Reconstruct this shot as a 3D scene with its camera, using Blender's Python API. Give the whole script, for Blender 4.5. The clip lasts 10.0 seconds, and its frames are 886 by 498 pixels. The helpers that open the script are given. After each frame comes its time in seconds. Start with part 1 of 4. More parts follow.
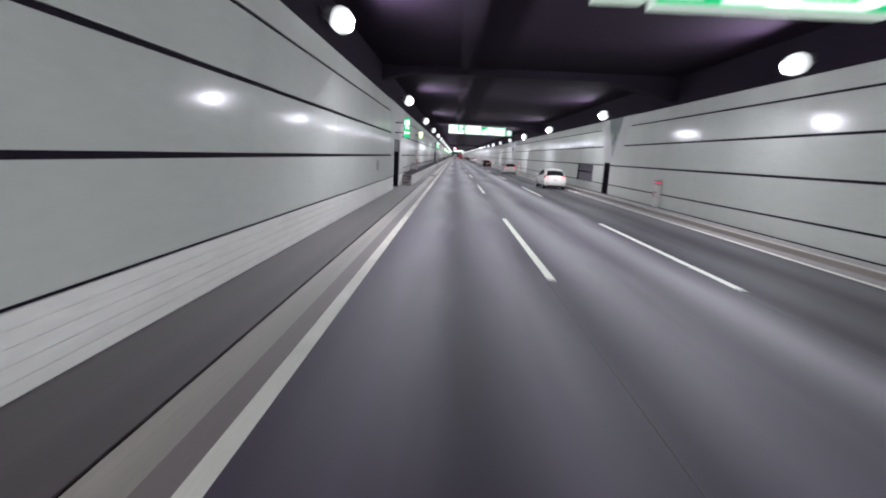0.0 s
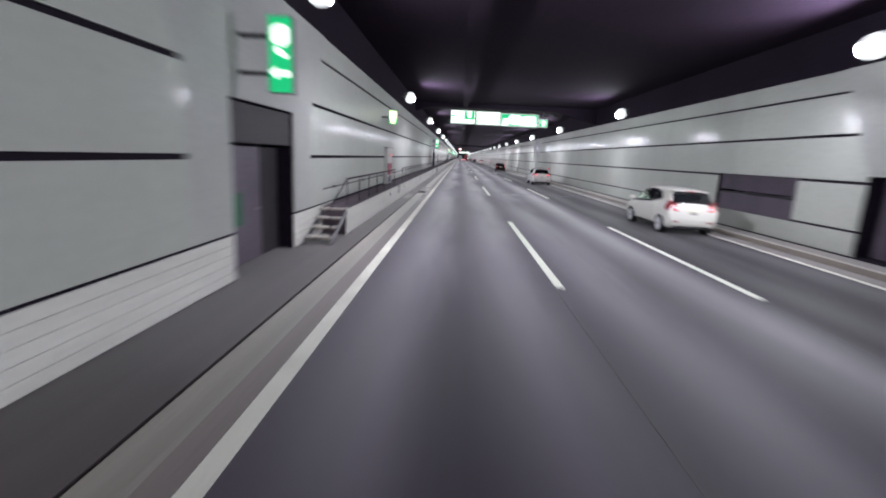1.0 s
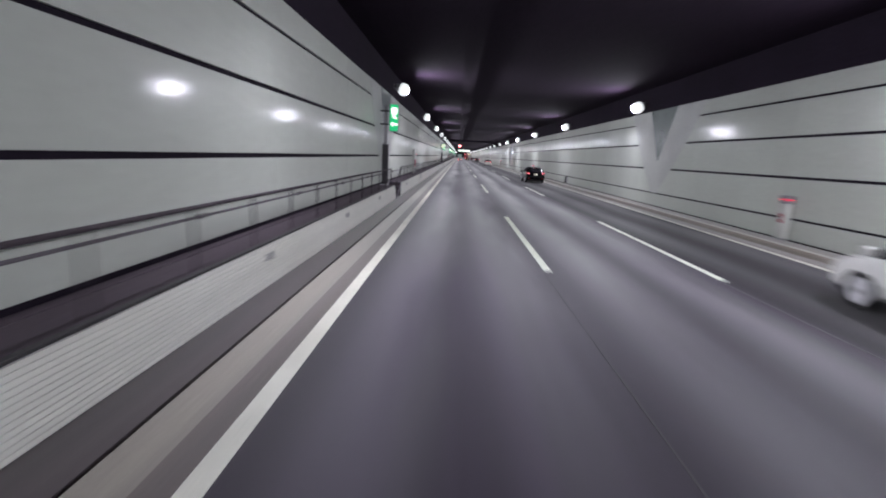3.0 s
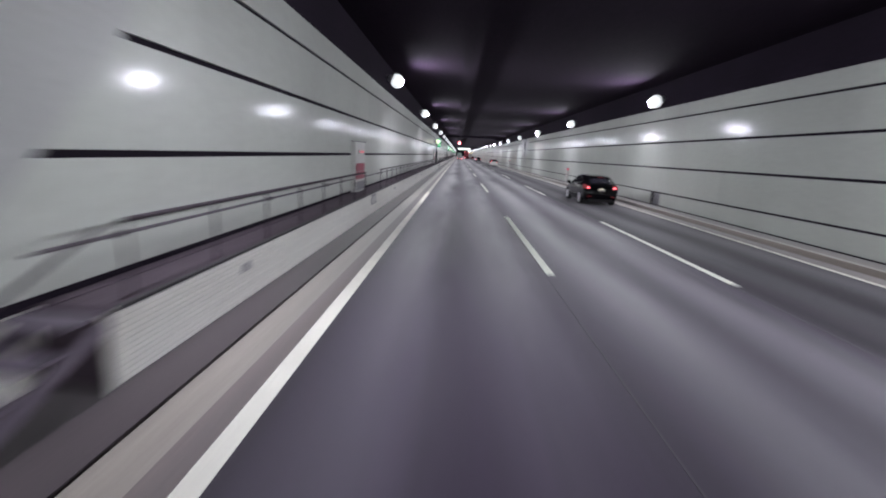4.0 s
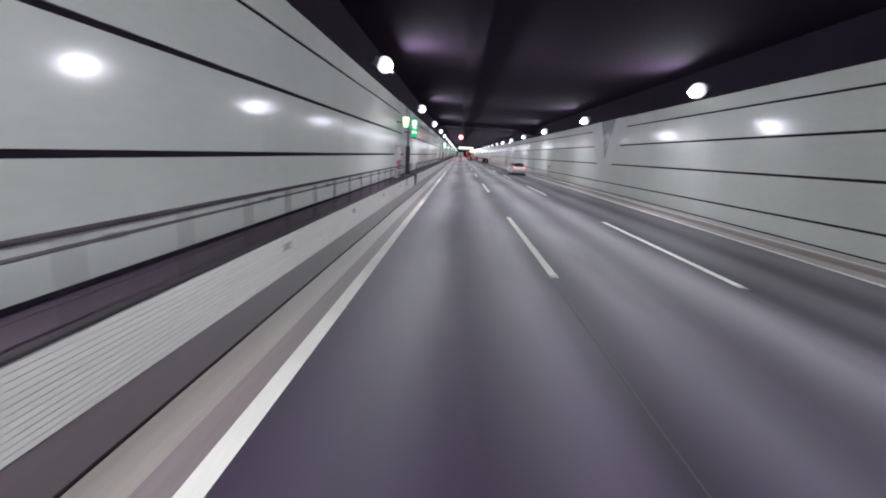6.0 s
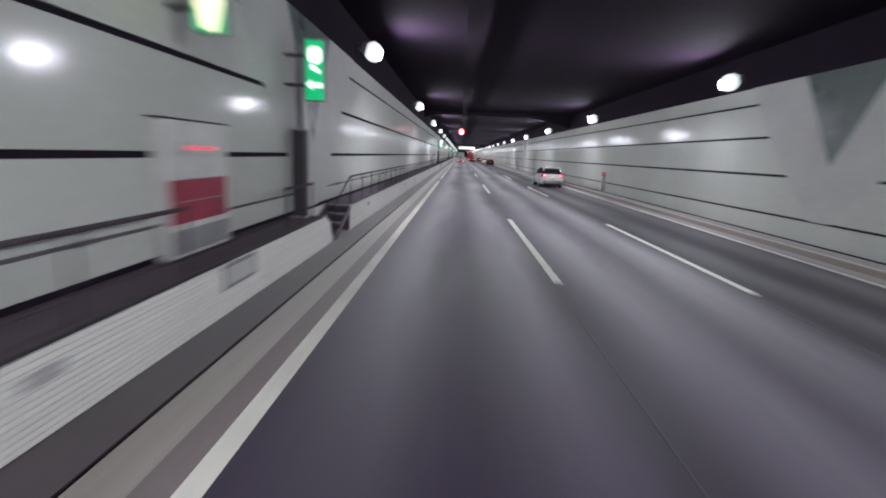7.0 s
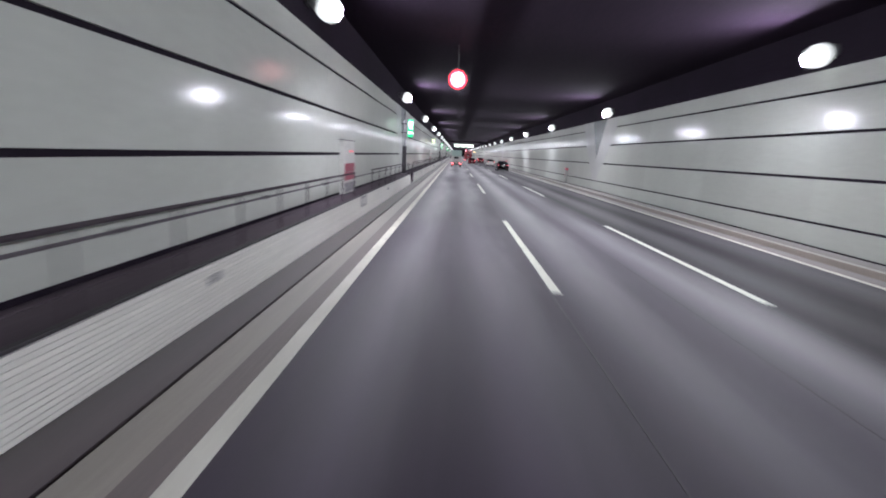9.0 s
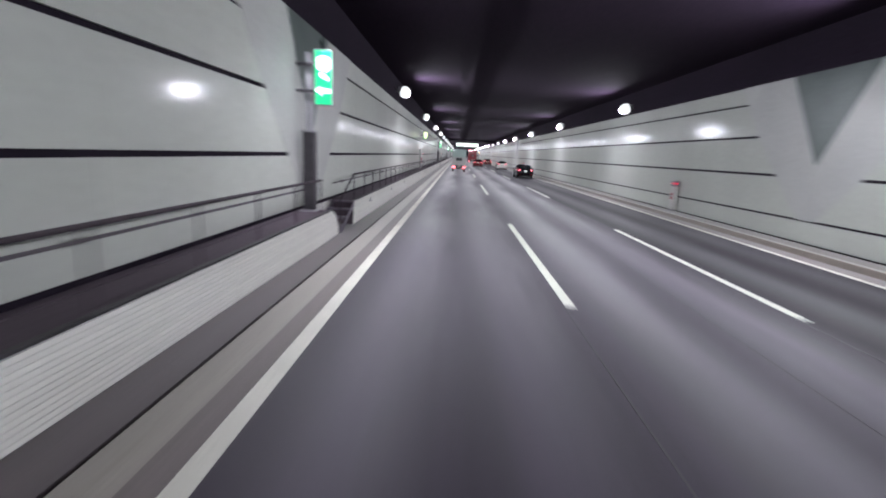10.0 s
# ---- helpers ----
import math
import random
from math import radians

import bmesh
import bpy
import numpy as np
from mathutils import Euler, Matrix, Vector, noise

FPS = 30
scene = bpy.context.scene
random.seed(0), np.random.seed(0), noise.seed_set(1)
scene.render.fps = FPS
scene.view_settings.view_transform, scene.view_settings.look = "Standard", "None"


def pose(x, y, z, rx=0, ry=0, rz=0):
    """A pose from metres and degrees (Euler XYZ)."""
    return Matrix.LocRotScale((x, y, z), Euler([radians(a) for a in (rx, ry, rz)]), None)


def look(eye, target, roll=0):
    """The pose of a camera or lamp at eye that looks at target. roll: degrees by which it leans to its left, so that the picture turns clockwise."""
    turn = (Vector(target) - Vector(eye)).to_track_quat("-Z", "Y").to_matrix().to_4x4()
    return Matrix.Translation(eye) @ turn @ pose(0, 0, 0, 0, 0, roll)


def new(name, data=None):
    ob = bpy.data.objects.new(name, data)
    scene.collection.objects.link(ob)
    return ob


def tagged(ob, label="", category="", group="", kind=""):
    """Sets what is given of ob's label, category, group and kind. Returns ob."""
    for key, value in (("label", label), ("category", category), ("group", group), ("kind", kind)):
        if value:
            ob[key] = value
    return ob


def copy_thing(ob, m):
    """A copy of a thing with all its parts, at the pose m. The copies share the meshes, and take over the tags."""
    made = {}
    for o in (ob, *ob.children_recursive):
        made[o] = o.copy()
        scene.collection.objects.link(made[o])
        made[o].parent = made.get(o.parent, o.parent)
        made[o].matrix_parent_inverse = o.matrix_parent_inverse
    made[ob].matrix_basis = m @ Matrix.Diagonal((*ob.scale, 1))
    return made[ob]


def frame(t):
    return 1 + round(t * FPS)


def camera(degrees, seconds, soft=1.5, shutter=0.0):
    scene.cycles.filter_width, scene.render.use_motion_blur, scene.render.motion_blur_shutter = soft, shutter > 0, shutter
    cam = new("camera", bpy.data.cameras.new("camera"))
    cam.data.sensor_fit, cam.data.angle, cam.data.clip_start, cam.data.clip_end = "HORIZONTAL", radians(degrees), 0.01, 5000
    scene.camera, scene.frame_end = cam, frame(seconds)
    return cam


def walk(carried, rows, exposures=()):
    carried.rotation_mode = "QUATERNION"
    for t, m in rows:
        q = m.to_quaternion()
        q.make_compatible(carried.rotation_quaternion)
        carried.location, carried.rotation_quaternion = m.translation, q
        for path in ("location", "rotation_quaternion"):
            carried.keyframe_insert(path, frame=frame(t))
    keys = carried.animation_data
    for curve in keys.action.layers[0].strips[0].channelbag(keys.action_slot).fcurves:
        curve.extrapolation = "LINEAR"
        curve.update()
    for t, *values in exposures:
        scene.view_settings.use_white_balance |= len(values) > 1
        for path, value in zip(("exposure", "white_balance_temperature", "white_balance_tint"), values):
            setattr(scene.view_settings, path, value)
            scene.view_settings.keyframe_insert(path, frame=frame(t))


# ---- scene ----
cam = camera(87.4, 10.0, soft=2.0, shutter=0.5)
EYE_Z, LEAN = 2.19, 2.83
# seconds, distance along the tunnel, yaw, pitch, sideways
PATH = [(0, 0.7, 0.83, -11.49, -0.05), (0.5, 10.9, 1.12, -11.38, -0.03), (1, 21.1, 1.5, -11.33, -0.02),
        (1.5, 31.5, 1.45, -11.44, -0.03), (2, 41.2, 1.5, -11.45, -0.02), (2.5, 50.3, 1.45, -11.42, -0.03),
        (4, 80.4, 1.36, -11.63, -0.01), (4.5, 90.3, 1.42, -11.63, -0.04), (5, 100.2, 1.6, -11.62, -0.04),
        (6.5, 130.7, 1.41, -11.64, -0.03), (7, 140.9, 1.5, -11.58, -0.02), (7.5, 151.4, 1.2, -11.48, 0.0),
        (8, 161.5, 1.16, -11.59, 0.05), (8.5, 171.5, 1.04, -11.58, 0.08), (9, 181.6, 1.0, -11.65, 0.08),
        (9.5, 192.3, 1.25, -11.58, 0.07), (10, 202.3, 1.27, -11.63, 0.05)]


def on_board(d, yaw, pitch, side):
    y, p = radians(yaw), radians(pitch)
    eye = Vector((side, d, EYE_Z))
    return look(eye, eye + Vector((-math.sin(y) * math.cos(p), math.cos(y) * math.cos(p), math.sin(p))), LEAN)


STOPS = [(0, -0.05), (0.5, -0.50), (1, -0.10), (1.5, -0.24), (2, -0.02), (2.5, -0.22), (4, -0.28), (4.5, 0.0), (5, -0.34), (6.5, -0.03), (7, -0.27),
         (7.5, 0.0), (8, -0.06), (8.5, -0.10), (9, 0.02), (9.5, -0.30), (10, 0.04)]
walk(cam, [(t, on_board(*r)) for t, *r in PATH], [(t, v, 6300, 13) for t, v in STOPS])

# ---- light: no daylight reaches the tunnel; its luminaires light it ----
world = bpy.data.worlds.new("night")
world.use_nodes = True
world.node_tree.nodes["Background"].inputs[0].default_value = (0.004, 0.004, 0.006, 1)
world.node_tree.nodes["Background"].inputs[1].default_value = 0.2
scene.world = world
LAMP_POWER = 2280.0
SIGN_POWER = 3.0

# ---- the tunnel in numbers ----
Y0, Y1 = -45.0, 640.0
WL, WR = -3.6, 10.2            # faces of the wall panels
CEIL = 6.25
LANE = 3.5
EDGE_L = -1.62
ROWS_Z = [(0.81, 1.98), (2.06, 3.21), (3.29, 4.34), (4.41, 4.97)]
STATIONS = [81.3, 150.7, 213.1, 282.0, 345.0, 408.0]   # posts with green exit signs
JOINTS = [30.3, 83.6, 153.2, 214.9, 283.8, 346.8]


# ---- materials ----
def nodes_of(name):
    m = bpy.data.materials.new(name)
    m.use_nodes = True
    nt = m.node_tree
    return m, nt, nt.nodes["Principled BSDF"]


def rgb(h):
    return (*h, 1.0) if len(h) == 3 else h


def surface(name, c1, c2, rough=0.5, metal=0.0, big=0.5, fine=30.0, stretch=(1, 1, 1), bump=0.02, rough_var=0.1,
            local=False, grain=0.25, piece=0.0, coat=0.0, streak=0.0, spec=0.5, lanes=0.0, edge_fade=0.0, far_sheen=0.0):
    """Two tones mixed by a broad and a fine noise, with a fine relief; streak: long marks along the tunnel."""
    m, nt, b = nodes_of(name)
    n, l = nt.nodes, nt.links
    if local:
        co = n.new("ShaderNodeTexCoord").outputs["Object"]
    else:
        co = n.new("ShaderNodeNewGeometry").outputs["Position"]
    mp = n.new("ShaderNodeMapping")
    mp.inputs["Scale"].default_value = stretch
    l.new(co, mp.inputs["Vector"])
    n1 = n.new("ShaderNodeTexNoise")
    n1.inputs["Scale"].default_value, n1.inputs["Detail"].default_value = big, 5
    n2 = n.new("ShaderNodeTexNoise")
    n2.inputs["Scale"].default_value, n2.inputs["Detail"].default_value = fine, 4
    l.new(mp.outputs[0], n1.inputs["Vector"])
    l.new(co, n2.inputs["Vector"])
    ramp = n.new("ShaderNodeMapRange")
    ramp.inputs[1].default_value, ramp.inputs[2].default_value = 0.3, 0.7
    l.new(n1.outputs[0], ramp.inputs[0])
    mix = n.new("ShaderNodeMix")
    mix.data_type = "RGBA"
    mix.inputs[6].default_value, mix.inputs[7].default_value = rgb(c1), rgb(c2)
    l.new(ramp.outputs[0], mix.inputs[0])
    g = n.new("ShaderNodeMapRange")
    g.inputs[1].default_value, g.inputs[2].default_value = 0.25, 0.75
    g.inputs[3].default_value, g.inputs[4].default_value = 1 - grain, 1 + grain
    l.new(n2.outputs[0], g.inputs[0])
    val = g.outputs[0]
    if streak:
        mp3 = n.new("ShaderNodeMapping")
        mp3.inputs["Scale"].default_value = (1.6, 0.012, 1.6)
        l.new(co, mp3.inputs["Vector"])
        n3 = n.new("ShaderNodeTexNoise")
        n3.inputs["Scale"].default_value, n3.inputs["Detail"].default_value = 1.0, 3
        l.new(mp3.outputs[0], n3.inputs["Vector"])
        s = n.new("ShaderNodeMapRange")
        s.inputs[1].default_value, s.inputs[2].default_value = 0.3, 0.7
        s.inputs[3].default_value, s.inputs[4].default_value = 1 - streak, 1 + streak
        l.new(n3.outputs[0], s.inputs[0])
        k = n.new("ShaderNodeMath")
        k.operation = "MULTIPLY"
        l.new(val, k.inputs[0])
        l.new(s.outputs[0], k.inputs[1])
        val = k.outputs[0]
    if lanes:
        # oil-dark lane middles, polished wheel tracks, and a newer, darker outer lane
        sep = n.new("ShaderNodeSeparateXYZ")
        l.new(co, sep.inputs[0])
        # tyres wander: the tracks sway and fade along the road
        mp4 = n.new("ShaderNodeMapping")
        mp4.inputs["Scale"].default_value = (0.55, 0.07, 1.0)
        l.new(co, mp4.inputs["Vector"])
        n4 = n.new("ShaderNodeTexNoise")
        n4.inputs["Scale"].default_value, n4.inputs["Detail"].default_value = 1.0, 4
        l.new(mp4.outputs[0], n4.inputs["Vector"])
        sway = n.new("ShaderNodeMath")
        sway.operation = "MULTIPLY_ADD"
        sway.inputs[1].default_value = 0.9
        l.new(n4.outputs[0], sway.inputs[0])
        l.new(sep.outputs[0], sway.inputs[2])
        wob = n.new("ShaderNodeMath")
        wob.operation = "MULTIPLY_ADD"
        wob.inputs[1].default_value, wob.inputs[2].default_value = 2 * math.pi / 1.75, -0.58 * 2 * math.pi / 1.75
        l.new(sway.outputs[0], wob.inputs[0])
        cs = n.new("ShaderNodeMath")
        cs.operation = "COSINE"
        l.new(wob.outputs[0], cs.inputs[0])
        amp = n.new("ShaderNodeMath")
        amp.operation = "MULTIPLY_ADD"
        amp.inputs[1].default_value, amp.inputs[2].default_value = -lanes, 1.0
        l.new(cs.outputs[0], amp.inputs[0])
        outer = n.new("ShaderNodeMapRange")
        outer.inputs[1].default_value, outer.inputs[2].default_value = 5.25, 5.45
        outer.inputs[3].default_value, outer.inputs[4].default_value = 1.2, 0.42
        l.new(sep.outputs[0], outer.inputs[0])
        for other in (amp.outputs[0], outer.outputs[0]):
            k = n.new("ShaderNodeMath")
            k.operation = "MULTIPLY"
            l.new(val, k.inputs[0])
            l.new(other, k.inputs[1])
            val = k.outputs[0]
    if piece:
        oi = n.new("ShaderNodeObjectInfo")
        s = n.new("ShaderNodeMapRange")
        s.inputs[3].default_value, s.inputs[4].default_value = 1 - piece, 1 + piece
        l.new(oi.outputs["Random"], s.inputs[0])
        k = n.new("ShaderNodeMath")
        k.operation = "MULTIPLY"
        l.new(val, k.inputs[0])
        l.new(s.outputs[0], k.inputs[1])
        val = k.outputs[0]
    mul = n.new("ShaderNodeVectorMath")
    mul.operation = "SCALE"
    l.new(mix.outputs[2], mul.inputs[0])
    l.new(val, mul.inputs["Scale"])
    l.new(mul.outputs[0], b.inputs["Base Color"])
    rr = n.new("ShaderNodeMapRange")
    rr.inputs[3].default_value, rr.inputs[4].default_value = max(rough - rough_var, 0.02), min(rough + rough_var, 1)
    l.new(n1.outputs[0], rr.inputs[0])
    l.new(rr.outputs[0], b.inputs["Roughness"])
    b.inputs["Metallic"].default_value = metal
    b.inputs["Coat Weight"].default_value = coat
    # sheen lifts surfaces seen edge-on, imitating haze and brighter light down the tunnel
    b.inputs["Sheen Weight"].default_value = far_sheen
    b.inputs["Sheen Roughness"].default_value = 0.45
    b.inputs["Sheen Tint"].default_value = (0.98, 0.98, 0.96, 1.0) if lanes else (0.97, 1.0, 0.93, 1.0)
    b.inputs["Specular IOR Level"].default_value = spec
    if lanes:
        polish = n.new("ShaderNodeMapRange")
        polish.inputs[1].default_value, polish.inputs[2].default_value = 1 - lanes, 1 + lanes
        polish.inputs[3].default_value, polish.inputs[4].default_value = spec * 0.7, spec * 1.3
        l.new(amp.outputs[0], polish.inputs[0])
        fresh = n.new("ShaderNodeMapRange")
        fresh.inputs[1].default_value, fresh.inputs[2].default_value = 4.6, 5.6
        fresh.inputs[3].default_value, fresh.inputs[4].default_value = 1.0, 0.4
        l.new(sep.outputs[0], fresh.inputs[0])
        k = n.new("ShaderNodeMath")
        k.operation = "MULTIPLY"
        l.new(polish.outputs[0], k.inputs[0])
        l.new(fresh.outputs[0], k.inputs[1])
        l.new(k.outputs[0], b.inputs["Specular IOR Level"])
        # the imitated sheen is weaker on the fresh outer lane and oily lane middles
        sheen_map = n.new("ShaderNodeMapRange")
        sheen_map.inputs[1].default_value, sheen_map.inputs[2].default_value = spec * 0.28, spec * 1.3
        sheen_map.inputs[3].default_value, sheen_map.inputs[4].default_value = far_sheen * 0.3, far_sheen * 1.2
        l.new(k.outputs[0], sheen_map.inputs[0])
        cloud = n.new("ShaderNodeMapRange")
        cloud.inputs[1].default_value, cloud.inputs[2].default_value = 0.32, 0.68
        cloud.inputs[3].default_value, cloud.inputs[4].default_value = 1.3, 0.65
        l.new(n4.outputs[0], cloud.inputs[0])
        sheen_mix = n.new("ShaderNodeMath")
        sheen_mix.operation = "MULTIPLY"
        l.new(sheen_map.outputs[0], sheen_mix.inputs[0])
        l.new(cloud.outputs[0], sheen_mix.inputs[1])
        l.new(sheen_mix.outputs[0], b.inputs["Sheen Weight"])
    if edge_fade:
        # gloss drops at edge-on views, put in to hold down far lamp reflections
        lw = n.new("ShaderNodeLayerWeight")
        fade = n.new("ShaderNodeMapRange")
        fade.inputs[1].default_value, fade.inputs[2].default_value = 0.36, 0.80
        fade.inputs[3].default_value, fade.inputs[4].default_value = spec, spec * 0.06
        l.new(lw.outputs["Facing"], fade.inputs[0])
        l.new(fade.outputs[0], b.inputs["Specular IOR Level"])
    if bump:
        bp = n.new("ShaderNodeBump")
        bp.inputs["Strength"].default_value, bp.inputs["Distance"].default_value = 0.4, bump
        l.new(n2.outputs[0], bp.inputs["Height"])
        l.new(bp.outputs[0], b.inputs["Normal"])
    return m


def glow(name, col, power, base=(0.8, 0.8, 0.8)):
    m, nt, b = nodes_of(name)
    b.inputs["Base Color"].default_value = rgb(base)
    b.inputs["Emission Color"].default_value = rgb(col)
    b.inputs["Emission Strength"].default_value = power
    b.inputs["Roughness"].default_value = 0.3
    return m


M_ASPHALT = surface("asphalt", (0.0180, 0.0106, 0.0245), (0.0300, 0.0190, 0.0395), 0.66, big=0.35, fine=45, stretch=(1.2, 0.06, 1),
                    bump=0.006, grain=0.36, streak=0.34, rough_var=0.08, spec=0.28, lanes=0.19, far_sheen=0.55)
M_SHOULDER = surface("shoulder_asphalt", (0.037, 0.023, 0.030), (0.074, 0.051, 0.059), 0.75, big=0.8, fine=30, stretch=(1.5, 0.08, 1),
                     bump=0.006, streak=0.3, far_sheen=0.38)
M_GUTTER = surface("gutter_concrete", (0.205, 0.178, 0.152), (0.325, 0.288, 0.248), 0.8, big=0.7, fine=25, stretch=(1.5, 0.15, 1), bump=0.005, streak=0.32, far_sheen=0.65)
M_STRIP = surface("edge_concrete", (0.130, 0.103, 0.100), (0.192, 0.157, 0.150), 0.75, big=0.7, fine=25, stretch=(1.5, 0.1, 1), bump=0.005, streak=0.25, far_sheen=0.4)
M_PATCH = surface("pale_mortar", (0.22, 0.21, 0.19), (0.48, 0.46, 0.42), 0.8, big=1.6, fine=18, stretch=(1.5, 0.4, 1), bump=0.004)
M_PAINT = surface("road_paint", (0.67, 0.66, 0.57), (0.83, 0.82, 0.72), 0.6, big=1.5, fine=25, bump=0.003, grain=0.15)
M_DASH = surface("dash_paint", (0.79, 0.82, 0.70), (0.88, 0.91, 0.79), 0.55, big=1.5, fine=25, bump=0.003, grain=0.12)
M_PANEL = surface("enamel_panel", (0.515, 0.54, 0.485), (0.578, 0.61, 0.545), 0.13, big=0.6, fine=9, stretch=(1, 0.6, 0.25), bump=0.0006,
                  rough_var=0.03, grain=0.07, piece=0.045, spec=0.2, edge_fade=True, far_sheen=0.42)
M_SKIRT = surface("tile_skirt", (0.77, 0.76, 0.69), (0.91, 0.91, 0.84), 0.5, big=0.9, fine=14, stretch=(1, 0.3, 1), bump=0.002, grain=0.12, piece=0.04, far_sheen=0.5)
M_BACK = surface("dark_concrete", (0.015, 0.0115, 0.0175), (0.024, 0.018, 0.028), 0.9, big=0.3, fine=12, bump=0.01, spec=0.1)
# ceiling tone set near black to hold down the lamps' upward spill
M_CEIL = surface("ceiling_concrete", (0.0175, 0.0103, 0.0205), (0.0245, 0.0150, 0.0285), 0.95, big=0.25, fine=10, stretch=(1, 0.3, 1), bump=0.01, spec=0.05, far_sheen=0.006)
M_DECK = surface("walkway_concrete", (0.066, 0.048, 0.062), (0.112, 0.086, 0.104), 0.85, big=0.8, fine=20, stretch=(1, 0.2, 1), bump=0.006)
M_PLATE = surface("matt_grey_plate", (0.44, 0.455, 0.43), (0.53, 0.545, 0.51), 0.6, big=0.5, fine=12, bump=0.002, grain=0.08)
M_INSET = surface("dark_green_enamel", (0.078, 0.103, 0.094), (0.145, 0.175, 0.16), 0.3, big=0.7, fine=10, bump=0.001, grain=0.12, spec=0.3)
M_DARK = surface("dark_steel", (0.035, 0.032, 0.036), (0.06, 0.055, 0.06), 0.55, 0.3, big=1.5, fine=25, bump=0.002)
M_STEEL = surface("brushed_steel", (0.42, 0.42, 0.43), (0.55, 0.55, 0.56), 0.38, 0.7, big=2, fine=30, stretch=(1, 1, 0.1), bump=0.001)
M_COVER = surface("worn_cover", (0.20, 0.20, 0.205), (0.45, 0.45, 0.46), 0.6, 0.1, big=4, fine=25, stretch=(1, 0.3, 1), bump=0.002)
M_GREY = surface("grey_paint", (0.22, 0.22, 0.23), (0.32, 0.32, 0.33), 0.5, 0.1, big=2, fine=25, bump=0.002)
M_RAIL = surface("weathered_rail", (0.05, 0.041, 0.048), (0.08, 0.067, 0.077), 0.75, 0.0, big=3, fine=40, bump=0.001, spec=0.2)
M_CONDUIT = surface("dull_conduit", (0.10, 0.09, 0.10), (0.15, 0.135, 0.15), 0.7, big=3, fine=30, bump=0.001, spec=0.2)
M_PALE = surface("pale_grey_enamel", (0.52, 0.53, 0.49), (0.64, 0.65, 0.60), 0.35, big=2, fine=20, bump=0.001, grain=0.08)
M_RED = surface("red_paint", (0.26, 0.008, 0.035), (0.36, 0.02, 0.06), 0.4, big=2, fine=20, bump=0.001, grain=0.1)
M_GREENPAINT = surface("green_paint", (0.01, 0.13, 0.06), (0.015, 0.17, 0.08), 0.5, big=2, fine=20, bump=0.001)
M_DOOR = surface("brown_steel_door", (0.125, 0.104, 0.135), (0.175, 0.148, 0.185), 0.45, 0.1, big=1, fine=15, bump=0.002)
M_RUBBER = surface("tyre_rubber", (0.018, 0.018, 0.018), (0.03, 0.03, 0.03), 0.8, big=4, fine=50, bump=0.003, local=True)
M_ALLOY = surface("alloy", (0.64, 0.64, 0.65), (0.74, 0.74, 0.75), 0.4, 0.1, big=4, fine=40, bump=0.0, local=True)
M_CHROME = surface("chrome_trim", (0.6, 0.6, 0.6), (0.7, 0.7, 0.7), 0.25, 0.8, big=4, fine=40, bump=0.0, local=True)
M_TRIM = surface("black_plastic", (0.02, 0.02, 0.02), (0.035, 0.035, 0.035), 0.5, big=4, fine=40, bump=0.001, local=True)
M_GLASS = surface("tinted_glass", (0.010, 0.012, 0.014), (0.016, 0.018, 0.02), 0.06, big=2, fine=8, bump=0.0, rough_var=0.02, local=True, coat=1.0)
M_PLATE_W = surface("number_plate", (0.80, 0.78, 0.62), (0.88, 0.86, 0.70), 0.4, big=4, fine=30, bump=0.0, local=True)
M_TAR = surface("tar", (0.015, 0.012, 0.019), (0.028, 0.023, 0.034), 0.65, big=0.6, fine=30, stretch=(1, 0.1, 1), bump=0.002, far_sheen=0.3)
M_SEAL = surface("joint_rubber", (0.03, 0.03, 0.032), (0.05, 0.05, 0.05), 0.7, big=3, fine=30, bump=0.002)


def car_paint(name, c, rough=0.25, metal=0.0, coat=0.8):
    d = tuple(v * 0.92 for v in c)
    return surface(name, d, c, rough, metal, big=1.2, fine=6, bump=0.0, rough_var=0.05, grain=0.03, local=True, coat=coat, spec=0.5 * coat)


M_LENS = glow("lamp_lens", (1.0, 1.0, 1.10), LAMP_POWER)
# weak glow that stands in for the bloom round each lens
M_HALO = glow("lamp_halo", (0.95, 1.0, 0.98), 1.15)
M_SIGN_G = glow("sign_green", (0.004, 0.60, 0.20), SIGN_POWER * 0.3, (0.01, 0.30, 0.12))
M_SIGN_W = glow("sign_white", (0.88, 1.0, 0.84), SIGN_POWER * 0.55)
M_SIGN_CASE = glow("translucent_case", (0.78, 1.0, 0.82), SIGN_POWER * 0.16, (0.5, 0.55, 0.5))
M_SIGN_Y = glow("sign_yellow", (0.98, 1.0, 0.5), SIGN_POWER * 0.5)
M_LED = glow("red_led", (1.0, 0.03, 0.10), 1.5, (0.3, 0.02, 0.02))
M_TAIL = glow("tail_lamp", (1.0, 0.16, 0.18), 7.0, (0.4, 0.02, 0.02))
M_TAIL_DIM = glow("tail_lens", (1.0, 0.04, 0.05), 0.06, (0.24, 0.010, 0.014))
M_PLATE_LIGHT = glow("plate_light", (1.0, 0.9, 0.7), 2.5)
M_SIGNAL_RIM = glow("signal_red", (1.0, 0.03, 0.06), 5.0, (0.4, 0.02, 0.02))
M_SIGNAL = glow("signal_core", (1.0, 0.45, 0.42), 7.0)
M_AMBER = glow("amber_marker", (1.0, 0.62, 0.08), 6.0)


